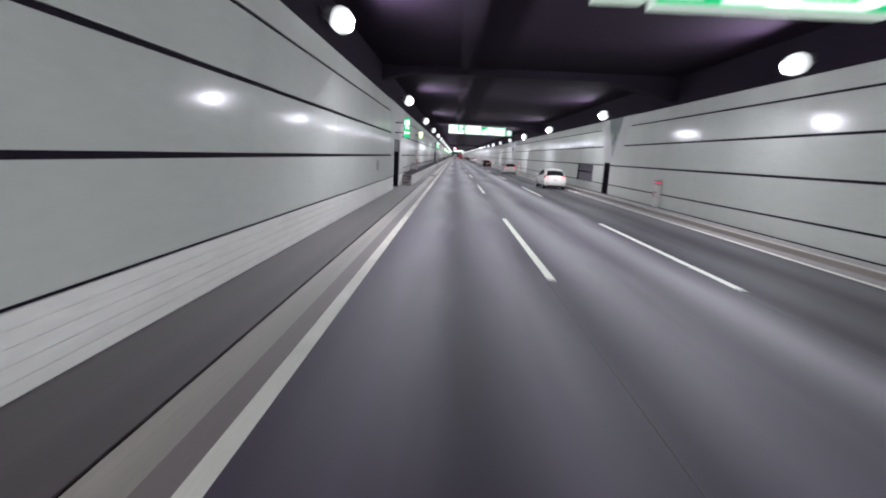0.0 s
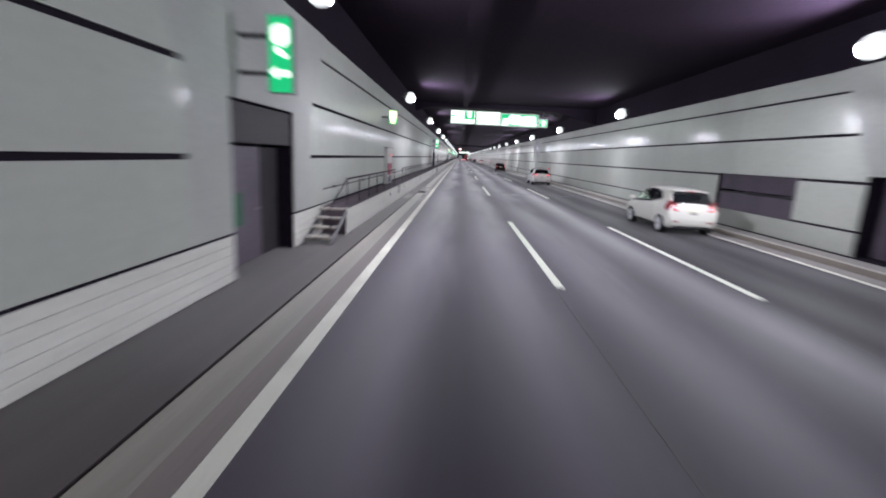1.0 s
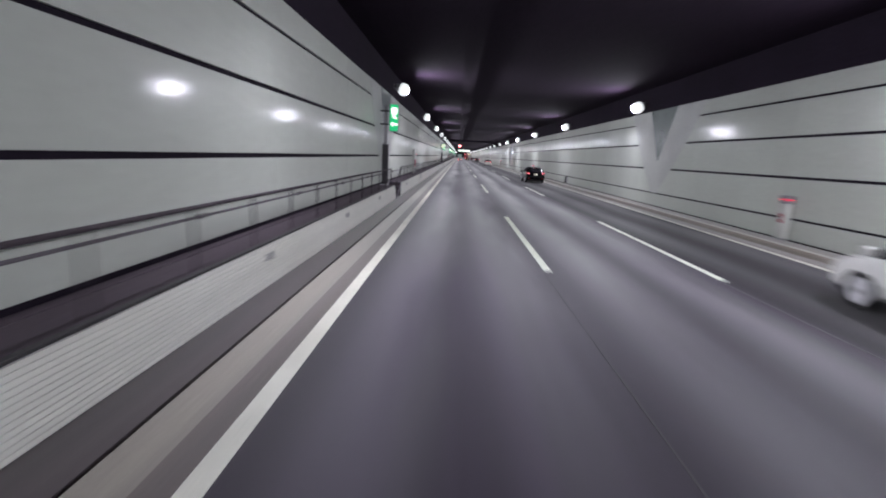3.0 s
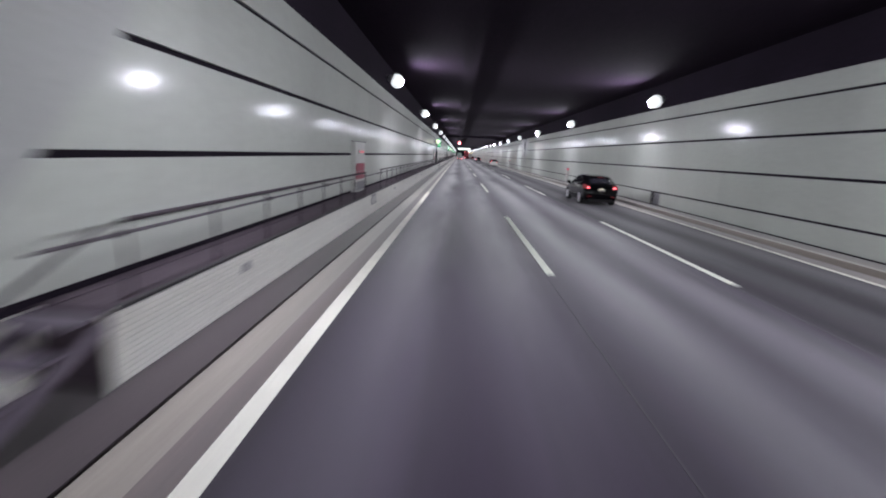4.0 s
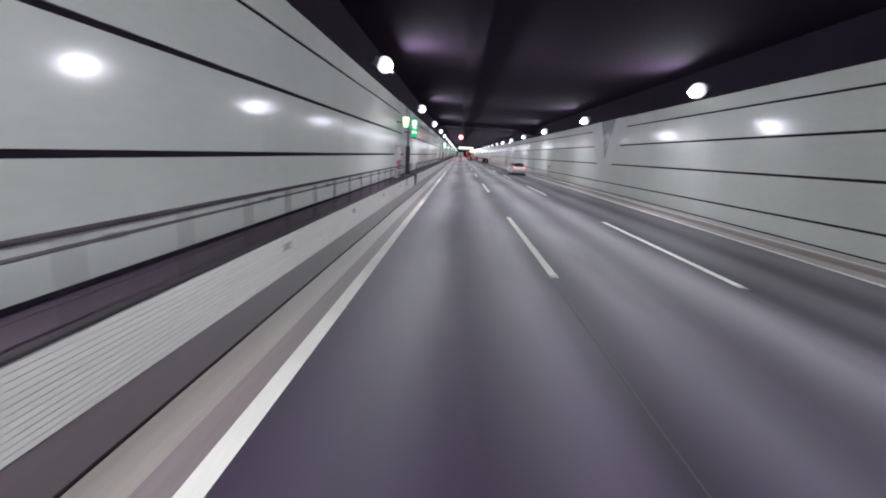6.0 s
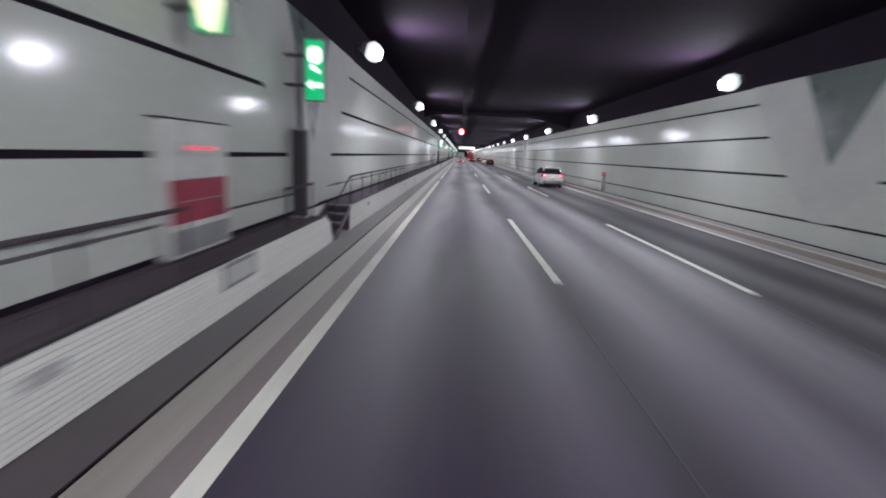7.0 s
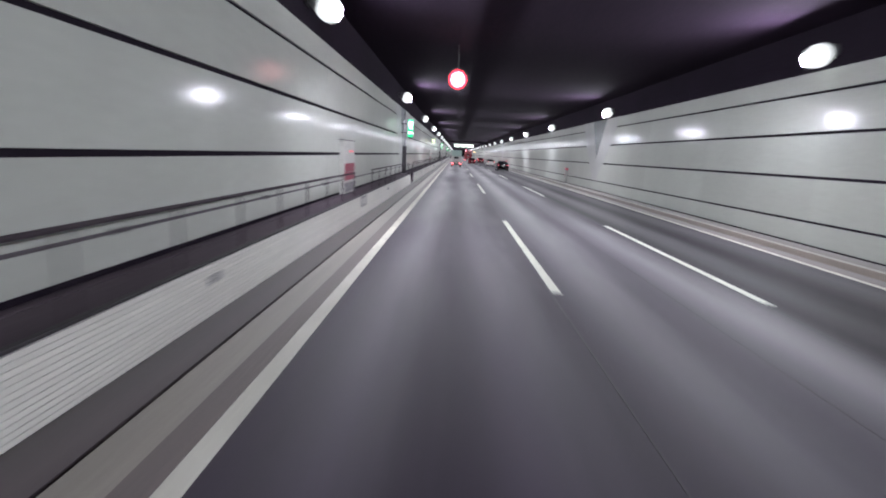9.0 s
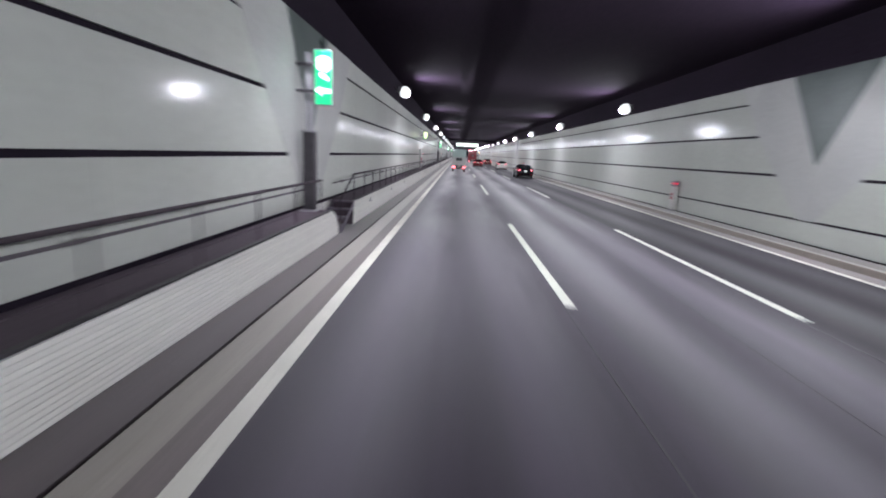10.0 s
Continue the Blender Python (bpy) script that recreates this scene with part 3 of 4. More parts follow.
for y0, y1 in SEGS:
    w = tagged(new("walkway"), "raised inspection walkway with a pale ribbed concrete face", "walkway", kind="structure")
    part("core", box(WL - 0.05, FACE_X - 0.031, y0, y1, -0.3, DECK_Z - 0.03), M_DECK, w)
    part("deck", box(WL - 0.04, FACE_X - 0.06, y0, y1, DECK_Z - 0.028, DECK_Z), M_DECK, w)
    # coping strip made dark to carry the thin shade line above the face
    part("coping_shade", box(FACE_X - 0.055, FACE_X + 0.006, y0, y1, DECK_Z - 0.03, DECK_Z + 0.004, 0.006), M_DARK, w)
    part("cable_duct", box(WL - 0.03, WL + 0.12, y0, y1, DECK_Z, DECK_Z + 0.012), M_DECK, w)
    part("end_face", prism([(FACE_X - 0.03, 0.0), (FACE_X + 0.004, 0.0), (FACE_X + 0.004, DECK_Z), (FACE_X - 0.03, DECK_Z)], "y", y0 - 0.03, y0 - 0.001), M_SKIRT, w)
    if y1 < Y1:
        bend = [(y1 - 0.3, -0.3), (y1 - 0.3, DECK_Z - 0.03)] + [(y1 + 0.8 * math.sin(a), (DECK_Z - 0.03) * math.cos(a)) for a in [math.pi / 20 * k for k in range(11)]]
        bend.append((y1 + 0.8, -0.3))
        part("end_curve", prism(bend, "x", FACE_X - 0.24, FACE_X - 0.034), M_SKIRT, w, "rounded pale concrete end")
    slats(w, y0, min(y1, y0 + 80))
    for y in [b for b in BOXES_L if y0 < b < y1]:
        p = part("access_panel", box(FACE_X - 0.02, FACE_X + 0.004, y - 0.5, y + 0.45, 0.33, 0.66, 0.003), M_GREY, w, "grey steel access frame")
        part("panel_leaf", box(FACE_X + 0.0045, FACE_X + 0.010, y - 0.42, y + 0.37, 0.38, 0.61, 0.002), M_PALE, p)
    for k in range(int((min(y1, 300) - y0) / 5.2)):
        y = y0 + 2.5 + 5.2 * k
        if abs(math.sin(y * 12.9)) > 0.35 and all(abs(y - b) > 1.0 for b in BOXES_L):
            part("drain_outlet", box(FACE_X - 0.02, FACE_X + 0.006, y, y + 0.22, 0.42, 0.54), M_GREY, w)


def railing(y0, y1):
    """Posts every metre and a half; a dark top rail."""
    e = thing("railing", "dark weathered steel handrail with slim posts on the walkway", "railing", "walkway railings", (FACE_X - 0.1, y0, DECK_Z))
    L = y1 - y0
    part("top_rail", tube((0, 0, 0.735), (0, L, 0.735), 0.026, 10), M_RAIL, e)
    n = max(2, int(L / 1.55))
    post = None
    for k in range(n + 1):
        y = 0.02 + (L - 0.04) * k / n
        if post is None:
            post = part("post", box(-0.011, 0.011, -0.011, 0.011, 0.0, 0.73), M_RAIL, e)
            post.location = (0, y, 0)
        else:
            p = post.copy()
            scene.collection.objects.link(p)
            p.location = (0, y, 0)
    return e


for y0, y1 in SEGS:
    cuts = [y0 + 0.4] + [v for b in BOXES_L if y0 < b < y1 for v in (b - 1.05, b + 2.0)] + [min(y1, 330) - 0.5]
    for a, b in zip(cuts[::2], cuts[1::2]):
        railing(a, b)
    c = thing("wall_conduit", "dull dark grey conduit clipped along the panel wall", "pipe", "wall conduits", (WL + 0.045, y0, 1.19))
    part("pipe", tube((0, 0, 0), (0, min(y1, 400) - y0, 0), 0.021, 8), M_CONDUIT, c)
    for k in range(int((min(y1, 250) - y0) / 4)):
        part("clip", box(-0.045, 0.03, 1 + 4 * k, 1.05 + 4 * k, -0.035, 0.035), M_DARK, c)


def steps(y, pale):
    """Four open steps from the shoulder up to the walkway."""
    tread_m, frame_m = (M_GUTTER, M_GREY) if pale else (M_DOOR, M_DOOR)
    e = thing("steps", "short pale concrete-filled stairs up to the walkway" if pale else "short dark open steel stairs up to the walkway", "stairs", "walkway stairs", (0, y, 0))
    for k in range(4):
        z = DECK_Z * (k + 1) / 4
        part("tread", box(WL + 0.05, FACE_X - 0.02, 0.4 * k + 0.05, 0.4 * k + 0.36, z - 0.035, z, 0.005), tread_m, e)
    for x in (WL + 0.02, FACE_X - 0.016):
        part("stringer", prism([(0.0, 0.06), (0.0, 0.0), (0.2, 0.0), (1.66, 0.56), (1.66, 0.66), (1.5, 0.66)], "x", x, x + 0.02), frame_m, e)
    part("handrail", tube((FACE_X - 0.04, 0.15, 0.86), (FACE_X - 0.04, 1.7, 1.44), 0.02, 8), M_RAIL, e)
    part("newel", tube((FACE_X - 0.04, 0.17, 0.1), (FACE_X - 0.04, 0.17, 0.88), 0.018, 8), M_RAIL, e)
    return e


for y0, y1 in SEGS:
    steps(y0 - 1.66, y0 < 40)

# ---- luminaires ----
LAMP_LEFT, LAMP_RIGHT = (-3.13, 5.45), (9.85, 5.3)


def lamp(x, y, z, inward):
    """A floodlight that looks down and inwards from an arm at the wall head."""
    e = thing("tunnel_lamp", "bright white tunnel floodlight on a bracket at the wall head", "lamp", "tunnel lamps", (x, y, z))
    tilt = Matrix.Rotation(radians(6 * inward), 4, "Z") @ Matrix.Rotation(radians(-69 * inward), 4, "Y")
    lens = bmesh.new()
    bmesh.ops.create_uvsphere(lens, u_segments=28, v_segments=14, radius=1)
    bmesh.ops.delete(lens, geom=[v for v in lens.verts if v.co.z > 0.02], context="VERTS")
    for v in lens.verts:
        v.co = Vector((v.co.x * 0.152, v.co.y * 0.166, v.co.z * 0.010 - 0.257))
    # glowing ball added around the lens, sized to imitate its bloom
    halo = bmesh.new()
    bmesh.ops.create_uvsphere(halo, u_segments=28, v_segments=16, radius=1)
    for v in halo.verts:
        v.co = Vector((v.co.x * 0.315, v.co.y * 0.345, max(v.co.z, -0.82) * 0.31))
    cup = bmesh.new()
    bmesh.ops.create_cone(cup, cap_ends=True, segments=28, radius1=0.25, radius2=0.16, depth=0.2)
    for v in cup.verts:
        v.co = Vector((v.co.x * 0.9, v.co.y, v.co.z + 0.32))
    for bm in (lens, halo, cup):
        bmesh.ops.transform(bm, matrix=tilt, verts=bm.verts)
    part("lens", lens, M_LENS, e, "glowing white lens", smooth=True)
    part("halo", halo, M_HALO, e, "glowing ball in place of the lamp's bloom", smooth=True)
    part("housing", cup, M_GREY, e)
    reach = abs((WL if inward > 0 else WR) - x) + 0.06
    lo, hi = sorted((-inward * reach, -inward * 0.3))
    part("arm", box(lo, hi, -0.03, 0.03, 0.12, 0.18), M_DARK, e)
    lo, hi = sorted((-inward * reach, -inward * (reach - 0.03)))
    part("wall_plate", box(lo, hi, -0.12, 0.12, 0.0, 0.3), M_DARK, e)
    return e


first_l = lamp(LAMP_LEFT[0], 13.5 - 54, LAMP_LEFT[1], 1)
first_r = lamp(LAMP_RIGHT[0], 15.4 - 54, LAMP_RIGHT[1], -1)
for k in range(-2, 34):
    copy_thing(first_l, pose(LAMP_LEFT[0], 13.5 + 18 * k, LAMP_LEFT[1]))
    copy_thing(first_r, pose(LAMP_RIGHT[0], 15.4 + 18 * k, LAMP_RIGHT[1]))

tray = thing("cable_tray", "dark steel cable tray hung under the ceiling", "cable tray", "", (0.2, 0, CEIL))
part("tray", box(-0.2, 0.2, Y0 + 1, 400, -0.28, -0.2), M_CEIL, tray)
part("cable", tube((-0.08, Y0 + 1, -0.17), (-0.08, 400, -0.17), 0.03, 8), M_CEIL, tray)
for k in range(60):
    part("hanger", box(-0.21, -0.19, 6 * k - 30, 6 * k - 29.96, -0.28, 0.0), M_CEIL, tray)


# ---- overhead signs ----
def sign_box(parent, x0, x1, z0, z1, face, label):
    b = part("light_box", box(x0, x1, 0.0, 0.28, z0, z1, 0.04), M_SIGN_CASE, parent, "translucent glowing case")
    part("face", box(x0 + 0.06, x1 - 0.06, -0.012, -0.002, z0 + 0.07, z1 - 0.07), face, b, label)
    part("back_plate", box(x0 + 0.05, x1 - 0.05, 0.281, 0.29, z0 + 0.05, z1 - 0.05), M_GREY, b)
    return b


def bars(parent, mat_, rects):
    for x0, x1, z0, z1 in rects:
        part("marking", box(x0, x1, -0.020, -0.013, z0, z1), mat_, parent)


def hangers(e, xs, z):
    for x in xs:
        part("hanger", box(x - 0.03, x + 0.03, 0.1, 0.16, z, CEIL), M_DARK, e)
    part("beam", box(xs[0] - 0.3, xs[-1] + 0.3, 0.29, 0.37, z - 0.5, z - 0.38), M_DARK, e)


def direction_sign(y):
    e = thing("overhead_sign", "row of glowing white and green direction signs under the ceiling", "sign", "overhead signs", (0, y, 0))
    a = sign_box(e, -0.95, 1.05, 4.86, 5.92, M_SIGN_W, "glowing white panel")
    bars(a, M_SIGN_G, [(0.17, 0.97, 5.2, 5.84), (-0.87, -0.62, 5.42, 5.54), (-0.75, -0.5, 5.4, 5.46), (0.08, 0.10, 4.94, 5.85)])
    part("shield", prism([(0.38, 5.82), (0.38, 5.5), (0.46, 5.36), (0.57, 5.31), (0.68, 5.36), (0.76, 5.5), (0.76, 5.82)], "y", -0.026, -0.0205), M_SIGN_W, a)
    b = sign_box(e, 1.12, 3.08, 4.84, 5.9, M_SIGN_W, "glowing white panel")
    bars(b, M_SIGN_G, [(1.2, 1.3, 4.96, 5.26), (2.86, 2.98, 4.96, 5.2), (1.9, 2.6, 5.18, 5.22)])
    c = sign_box(e, 3.13, 6.18, 4.82, 5.84, M_SIGN_G, "glowing green panel")
    bars(c, M_SIGN_W, [(3.3, 3.95, 5.08, 5.42), (3.22, 3.8, 4.9, 5.04), (3.95, 4.75, 4.98, 5.7), (4.75, 5.0, 5.2, 5.6), (5.0, 5.98, 5.34, 5.66), (4.75, 6.05, 4.92, 5.12), (5.05, 5.7, 5.18, 5.3), (5.8, 6.0, 5.18, 5.34)])
    part("arrow", prism([(3.7, 5.5), (4.0, 5.76), (4.2, 5.72), (4.3, 5.4)], "y", -0.024, -0.0205), M_SIGN_W, c)
    d = sign_box(e, 6.24, 6.95, 4.86, 5.5, M_SIGN_G, "small glowing green panel")
    part("arrow", prism([(6.33, 5.2), (6.6, 5.42), (6.86, 5.2), (6.7, 5.2), (6.7, 5.0), (6.5, 5.0), (6.5, 5.2)], "y", -0.02, -0.013), M_SIGN_W, d)
    hangers(e, (-0.5, 0.7, 2.1, 3.6, 5.6, 6.6), 5.7)
    return e


def near_sign(y):
    e = thing("overhead_sign", "wide glowing green and white direction sign under the ceiling", "sign", "overhead signs", (0, y, 0))
    a = sign_box(e, 2.2, 3.1, 4.92, 5.9, M_SIGN_W, "glowing white panel")
    bars(a, M_SIGN_G, [(2.7, 2.95, 5.0, 5.3)])
    b = sign_box(e, 3.2, 7.3, 4.84, 5.9, M_SIGN_G, "glowing green panel")
    bars(b, M_SIGN_W, [(3.4, 4.1, 5.0, 5.3), (4.4, 5.6, 4.95, 5.4), (5.7, 6.6, 5.1, 5.6), (5.2, 6.9, 4.93, 5.02), (6.7, 7.1, 5.0, 5.3)])
    hangers(e, (2.6, 3.8, 5.2, 6.9), 5.7)
    return e


def far_sign(y):
    e = thing("overhead_sign", "far row of glowing white signs under the ceiling", "sign", "overhead signs", (0, y, 0))
    for x0, w in ((-0.7, 2.0), (1.4, 2.2), (3.7, 2.9)):
        a = sign_box(e, x0, x0 + w, 4.85, 5.9, M_SIGN_W, "glowing white panel")
        bars(a, M_SIGN_G, [(x0 + 0.2, x0 + 0.6, 5.0, 5.25), (x0 + 0.8, x0 + 1.3, 5.4, 5.6)])
    hangers(e, (0.3, 2.5, 4.2, 5.8), 5.7)
    return e


near_sign(9.4)
direction_sign(60.3)
far_sign(362.0)

sg = thing("lane_signal", "round glowing red signal lamp hung from the ceiling", "signal lamp", "", (0.0, 200.3, 4.98))
sb = tube((0, 0.0, 0), (0, 0.22, 0), 0.42, 24)
part("housing", sb, M_DARK, sg)
part("rim_light", tube((0, -0.02, 0), (0, -0.002, 0), 0.345, 28), M_SIGNAL_RIM, sg, "red glowing ring")
part("core_light", tube((0, -0.03, 0), (0, -0.021, 0), 0.26, 28), M_SIGNAL, sg, "bright core")
part("hanger", tube((0, 0.1, 0.4), (0, 0.1, CEIL - 4.98), 0.03, 8), M_DARK, sg)
part("visor", tube((0, -0.2, 0.36), (0, 0.0, 0.42), 0.05, 8), M_DARK, sg)


# ---- vehicles ----
# each kind: length, half width, height, wheelbase, rear axle from the tail, wheel radius,
# stations from tail to nose (y, low, belt, top, half widths low, belt, top as shares),
# side glass: lower and upper line, rear glass: y and half-width lines, tail lamp: z range and reach
HATCH = dict(L=4.1, w=0.85, wb=2.6, ra=0.62, r=0.31,
             st=[(0, .40, .58, .62, .74, .84, .74), (.03, .30, .76, .80, .86, .92, .82), (.09, .25, .93, .99, .92, .965, .80),
                 (.16, .22, .97, 1.08, .94, .98, .78), (.36, .22, .98, 1.33, .95, .99, .73), (.52, .22, .98, 1.455, .95, 1, .70),
                 (.9, .20, .97, 1.50, .95, 1, .70), (1.9, .20, .93, 1.525, .95, 1, .72), (2.5, .20, .90, 1.45, .95, 1, .72),
                 (3.0, .20, .88, 1.22, .95, 1, .74), (3.38, .20, .86, .96, .95, .99, .78), (3.7, .22, .80, .87, .94, .97, .74),
                 (3.95, .25, .68, .74, .9, .92, .66), (4.1, .34, .50, .54, .74, .76, .5)],
             low=[(.78, 1.14), (1.5, 1.0), (3.3, .90)], high=[(.78, 1.16), (1.0, 1.33), (1.5, 1.42), (2.2, 1.42), (2.7, 1.28), (3.3, .92)],
             posts=(1.35, 2.2), rear=(.13, .47, .68, .58), lamp=(.78, 1.12, .30), tall_lamp=False)
SPORT = dict(L=4.35, w=0.885, wb=2.6, ra=0.80, r=0.33,
             st=[(0, .42, .62, .66, .76, .86, .74), (.04, .30, .80, .84, .88, .93, .80), (.12, .25, .96, 1.01, .93, .97, .78),
                 (.2, .22, .99, 1.08, .94, .985, .76), (.5, .22, .99, 1.33, .95, 1, .70), (.68, .22, .98, 1.43, .95, 1, .68),
                 (1.1, .20, .96, 1.47, .95, 1, .69), (2.0, .20, .93, 1.49, .95, 1, .70), (2.6, .20, .91, 1.41, .95, 1, .71),
                 (3.05, .20, .90, 1.2, .95, 1, .74), (3.4, .20, .88, .99, .95, .99, .79), (3.8, .22, .80, .88, .94, .97, .74),
                 (4.15, .25, .66, .72, .9, .92, .64), (4.35, .36, .5, .54, .74, .76, .5)],
             low=[(.85, 1.08), (1.6, 1.0), (3.3, .93)], high=[(.85, 1.1), (1.1, 1.27), (1.6, 1.37), (2.3, 1.38), (2.8, 1.24), (3.3, .95)],
             posts=(1.42, 2.3), rear=(.19, .6, .60, .52), lamp=(.80, 1.02, .34), tall_lamp=False)
ESTATE = dict(L=4.55, w=0.872, wb=2.75, ra=0.86, r=0.32,
              st=[(0, .42, .60, .64, .78, .88, .78), (.04, .30, .78, .82, .88, .94, .84), (.1, .25, .95, 1.0, .93, .975, .82),
                  (.16, .22, 1.0, 1.10, .95, .99, .80), (.34, .22, 1.0, 1.42, .95, 1, .76), (.48, .22, 1.0, 1.53, .95, 1, .74),
                  (.9, .20, .99, 1.57, .95, 1, .74), (2.0, .20, .96, 1.59, .95, 1, .74), (2.7, .20, .93, 1.52, .95, 1, .73),
                  (3.2, .20, .91, 1.28, .95, 1, .75), (3.65, .20, .88, .98, .95, .99, .79), (4.0, .22, .82, .89, .94, .97, .74),
                  (4.3, .25, .70, .76, .9, .92, .66), (4.55, .34, .5, .54, .74, .76, .5)],
              low=[(.25, 1.07), (1.6, 1.01), (3.55, .92)], high=[(.25, 1.17), (.42, 1.38), (.7, 1.45), (1.7, 1.49), (2.4, 1.48), (2.95, 1.32), (3.55, .94)],
              posts=(1.45, 2.45), rear=(.13, .45, .76, .68), lamp=(.76, 1.12, .24), tall_lamp=True)


class Shell:
    """The smooth skin of a car body: rings of points along its length, and places on it."""

    def __init__(self, kind):
        self.k = kind
        st = np.array(kind["st"])
        ys = np.unique(np.concatenate([np.linspace(0, 0.6, 25), np.linspace(0.6, kind["L"] - 0.5, 44), np.linspace(kind["L"] - 0.5, kind["L"], 18)]))
        cols = [np.interp(ys, st[:, 0], st[:, c]) for c in range(1, 7)]
        for _ in range(2):
            for c in cols:
                c[2:-2] = (c[1:-3] + c[2:-2] * 2 + c[3:-1]) / 4
        self.ys = ys
        zl, zb, zt, wl, wb_, wt = cols
        w = kind["w"]
        self.rx, self.rz = [], []
        for i in range(len(ys)):
            a, b, c = wl[i] * w, wb_[i] * w, wt[i] * w
            px = [a * .86, a, b * .99, b, b * .985, (b + c) / 2, c, c * .86, c * .45, 0.0]
            hb = zb[i] - zl[i]
            pz = [zl[i], zl[i] + .05, zl[i] + hb * .42, zl[i] + hb * .78, zb[i], zb[i] + (zt[i] - .05 - zb[i]) * .5, zt[i] - .05, zt[i] - .015, zt[i], zt[i] + .006]
            d = np.concatenate([[0], np.cumsum(np.hypot(np.diff(px), np.diff(pz)) + 1e-5)])
            u = np.linspace(0, d[-1], 33)
            qx, qz = np.interp(u, d, px), np.interp(u, d, pz)
            for _ in range(2):
                qx[1:-1] = (qx[:-2] + 2 * qx[1:-1] + qx[2:]) / 4
                qz[1:-1] = (qz[:-2] + 2 * qz[1:-1] + qz[2:]) / 4
            self.rx.append(qx)
            self.rz.append(qz)
        self.rx, self.rz = np.array(self.rx), np.array(self.rz)

    def mesh(self):
        bm = bmesh.new()
        n = self.rx.shape[1]
        rings = []
        for y, xs, zs in zip(self.ys, self.rx, self.rz):
            r = [bm.verts.new((x, y, z)) for x, z in zip(xs, zs)]
            r += [bm.verts.new((-x, y, z)) for x, z in zip(xs[-2::-1], zs[-2::-1])]
            rings.append(r)
        for a, b in zip(rings, rings[1:]):
            for i in range(len(a)):
                j = (i + 1) % len(a)
                bm.faces.new((a[i], a[j], b[j], b[i]))
        for r in (rings[0], rings[-1]):
            m = len(r)
            for i in range(m // 2):
                q = list(dict.fromkeys([r[i], r[i + 1], r[m - 2 - i], r[m - 1 - i]]))
                if len(q) > 2:
                    bm.faces.new(q)
        return bm

    def ring(self, y):
        i = min(max(int(np.searchsorted(self.ys, y)) - 1, 0), len(self.ys) - 2)
        f = min(max((y - self.ys[i]) / (self.ys[i + 1] - self.ys[i]), 0), 1)
        return self.rx[i] * (1 - f) + self.rx[i + 1] * f, self.rz[i] * (1 - f) + self.rz[i + 1] * f

    def back(self, x, z):
        """How far from the tail end the skin lies at this place of the rear."""
        for y in np.linspace(0, 0.7, 141):
            if self.side(y, z) >= x:
                return float(y)
        return 0.12

    def side(self, y, z):
        xs, zs = self.ring(y)
        return float(np.interp(z, np.maximum.accumulate(zs), xs))

    def top(self, y, x):
        xs, zs = self.ring(y)
        return float(np.interp(abs(x), xs[::-1][:16], zs[::-1][:16]))


def sheet(grid, out):
    """A curved pane from a grid of points, with a turned-in edge."""
    bm = bmesh.new()
    v = [[bm.verts.new(p) for p in row] for row in grid]
    for a, b in zip(v, v[1:]):
        for i in range(len(a) - 1):
            bm.faces.new((a[i], a[i + 1], b[i + 1], b[i]))
    edge = [e for e in bm.edges if len(e.link_faces) == 1]
    made = bmesh.ops.extrude_edge_only(bm, edges=edge)["geom"]
    for q in made:
        if isinstance(q, bmesh.types.BMVert):
            q.co -= Vector(out) * 0.02
    return bm


def side_pane(sk, s, y0, y1, low, high, lift):
    lx, hx_ = np.array(low), np.array(high)
    grid = []
    for y in np.linspace(y0, y1, 14):
        a, b = np.interp(y, lx[:, 0], lx[:, 1]), np.interp(y, hx_[:, 0], hx_[:, 1])
        grid.append([(s * (sk.side(y, z) + lift), y, z) for z in np.linspace(a, b, 7)])
    return sheet(grid, (s, 0, 0))


def wheel(parent, x, y, r, outer):
    w = part("wheel", tube((x - 0.1, y, r), (x + 0.1, y, r), r, 32), M_RUBBER, parent)
    ox = x + outer * 0.101
    part("rim", tube((ox - 0.004, y, r), (ox + outer * 0.006, y, r), r * 0.72, 28), M_ALLOY, w)
    for k in range(5):
        a = k * 2 * math.pi / 5 + 0.3
        c, s = math.cos(a), math.sin(a)
        n = [(0.02, 0.05), (0.02, -0.05), (r * 0.69, -0.035), (r * 0.69, 0.035)]
        pts = [(y + c * u - s * v, r + s * u + c * v) for u, v in n]
        part("spoke", prism(pts, "x", min(ox, ox + outer * 0.02), max(ox, ox + outer * 0.02)), M_ALLOY, w)
    part("hub", tube((ox, y, r), (ox + outer * 0.024, y, r), 0.05, 14), M_CHROME, w)
    return w


# flat black plate proud of the body, painted as the wheel hollow's shade
def arch_shade(parent, x, y, r, outer):
    g = r + 0.055
    pts = [(y + math.cos(a) * g, r + math.sin(a) * g) for a in [math.pi * k / 18 for k in range(19)]]
    pts = [(y + g, 0.2)] + pts + [(y - g, 0.2)]
    part("wheel_arch_shade", prism(pts, "x", min(x, x + outer * 0.012), max(x, x + outer * 0.012)), M_TRIM, parent)


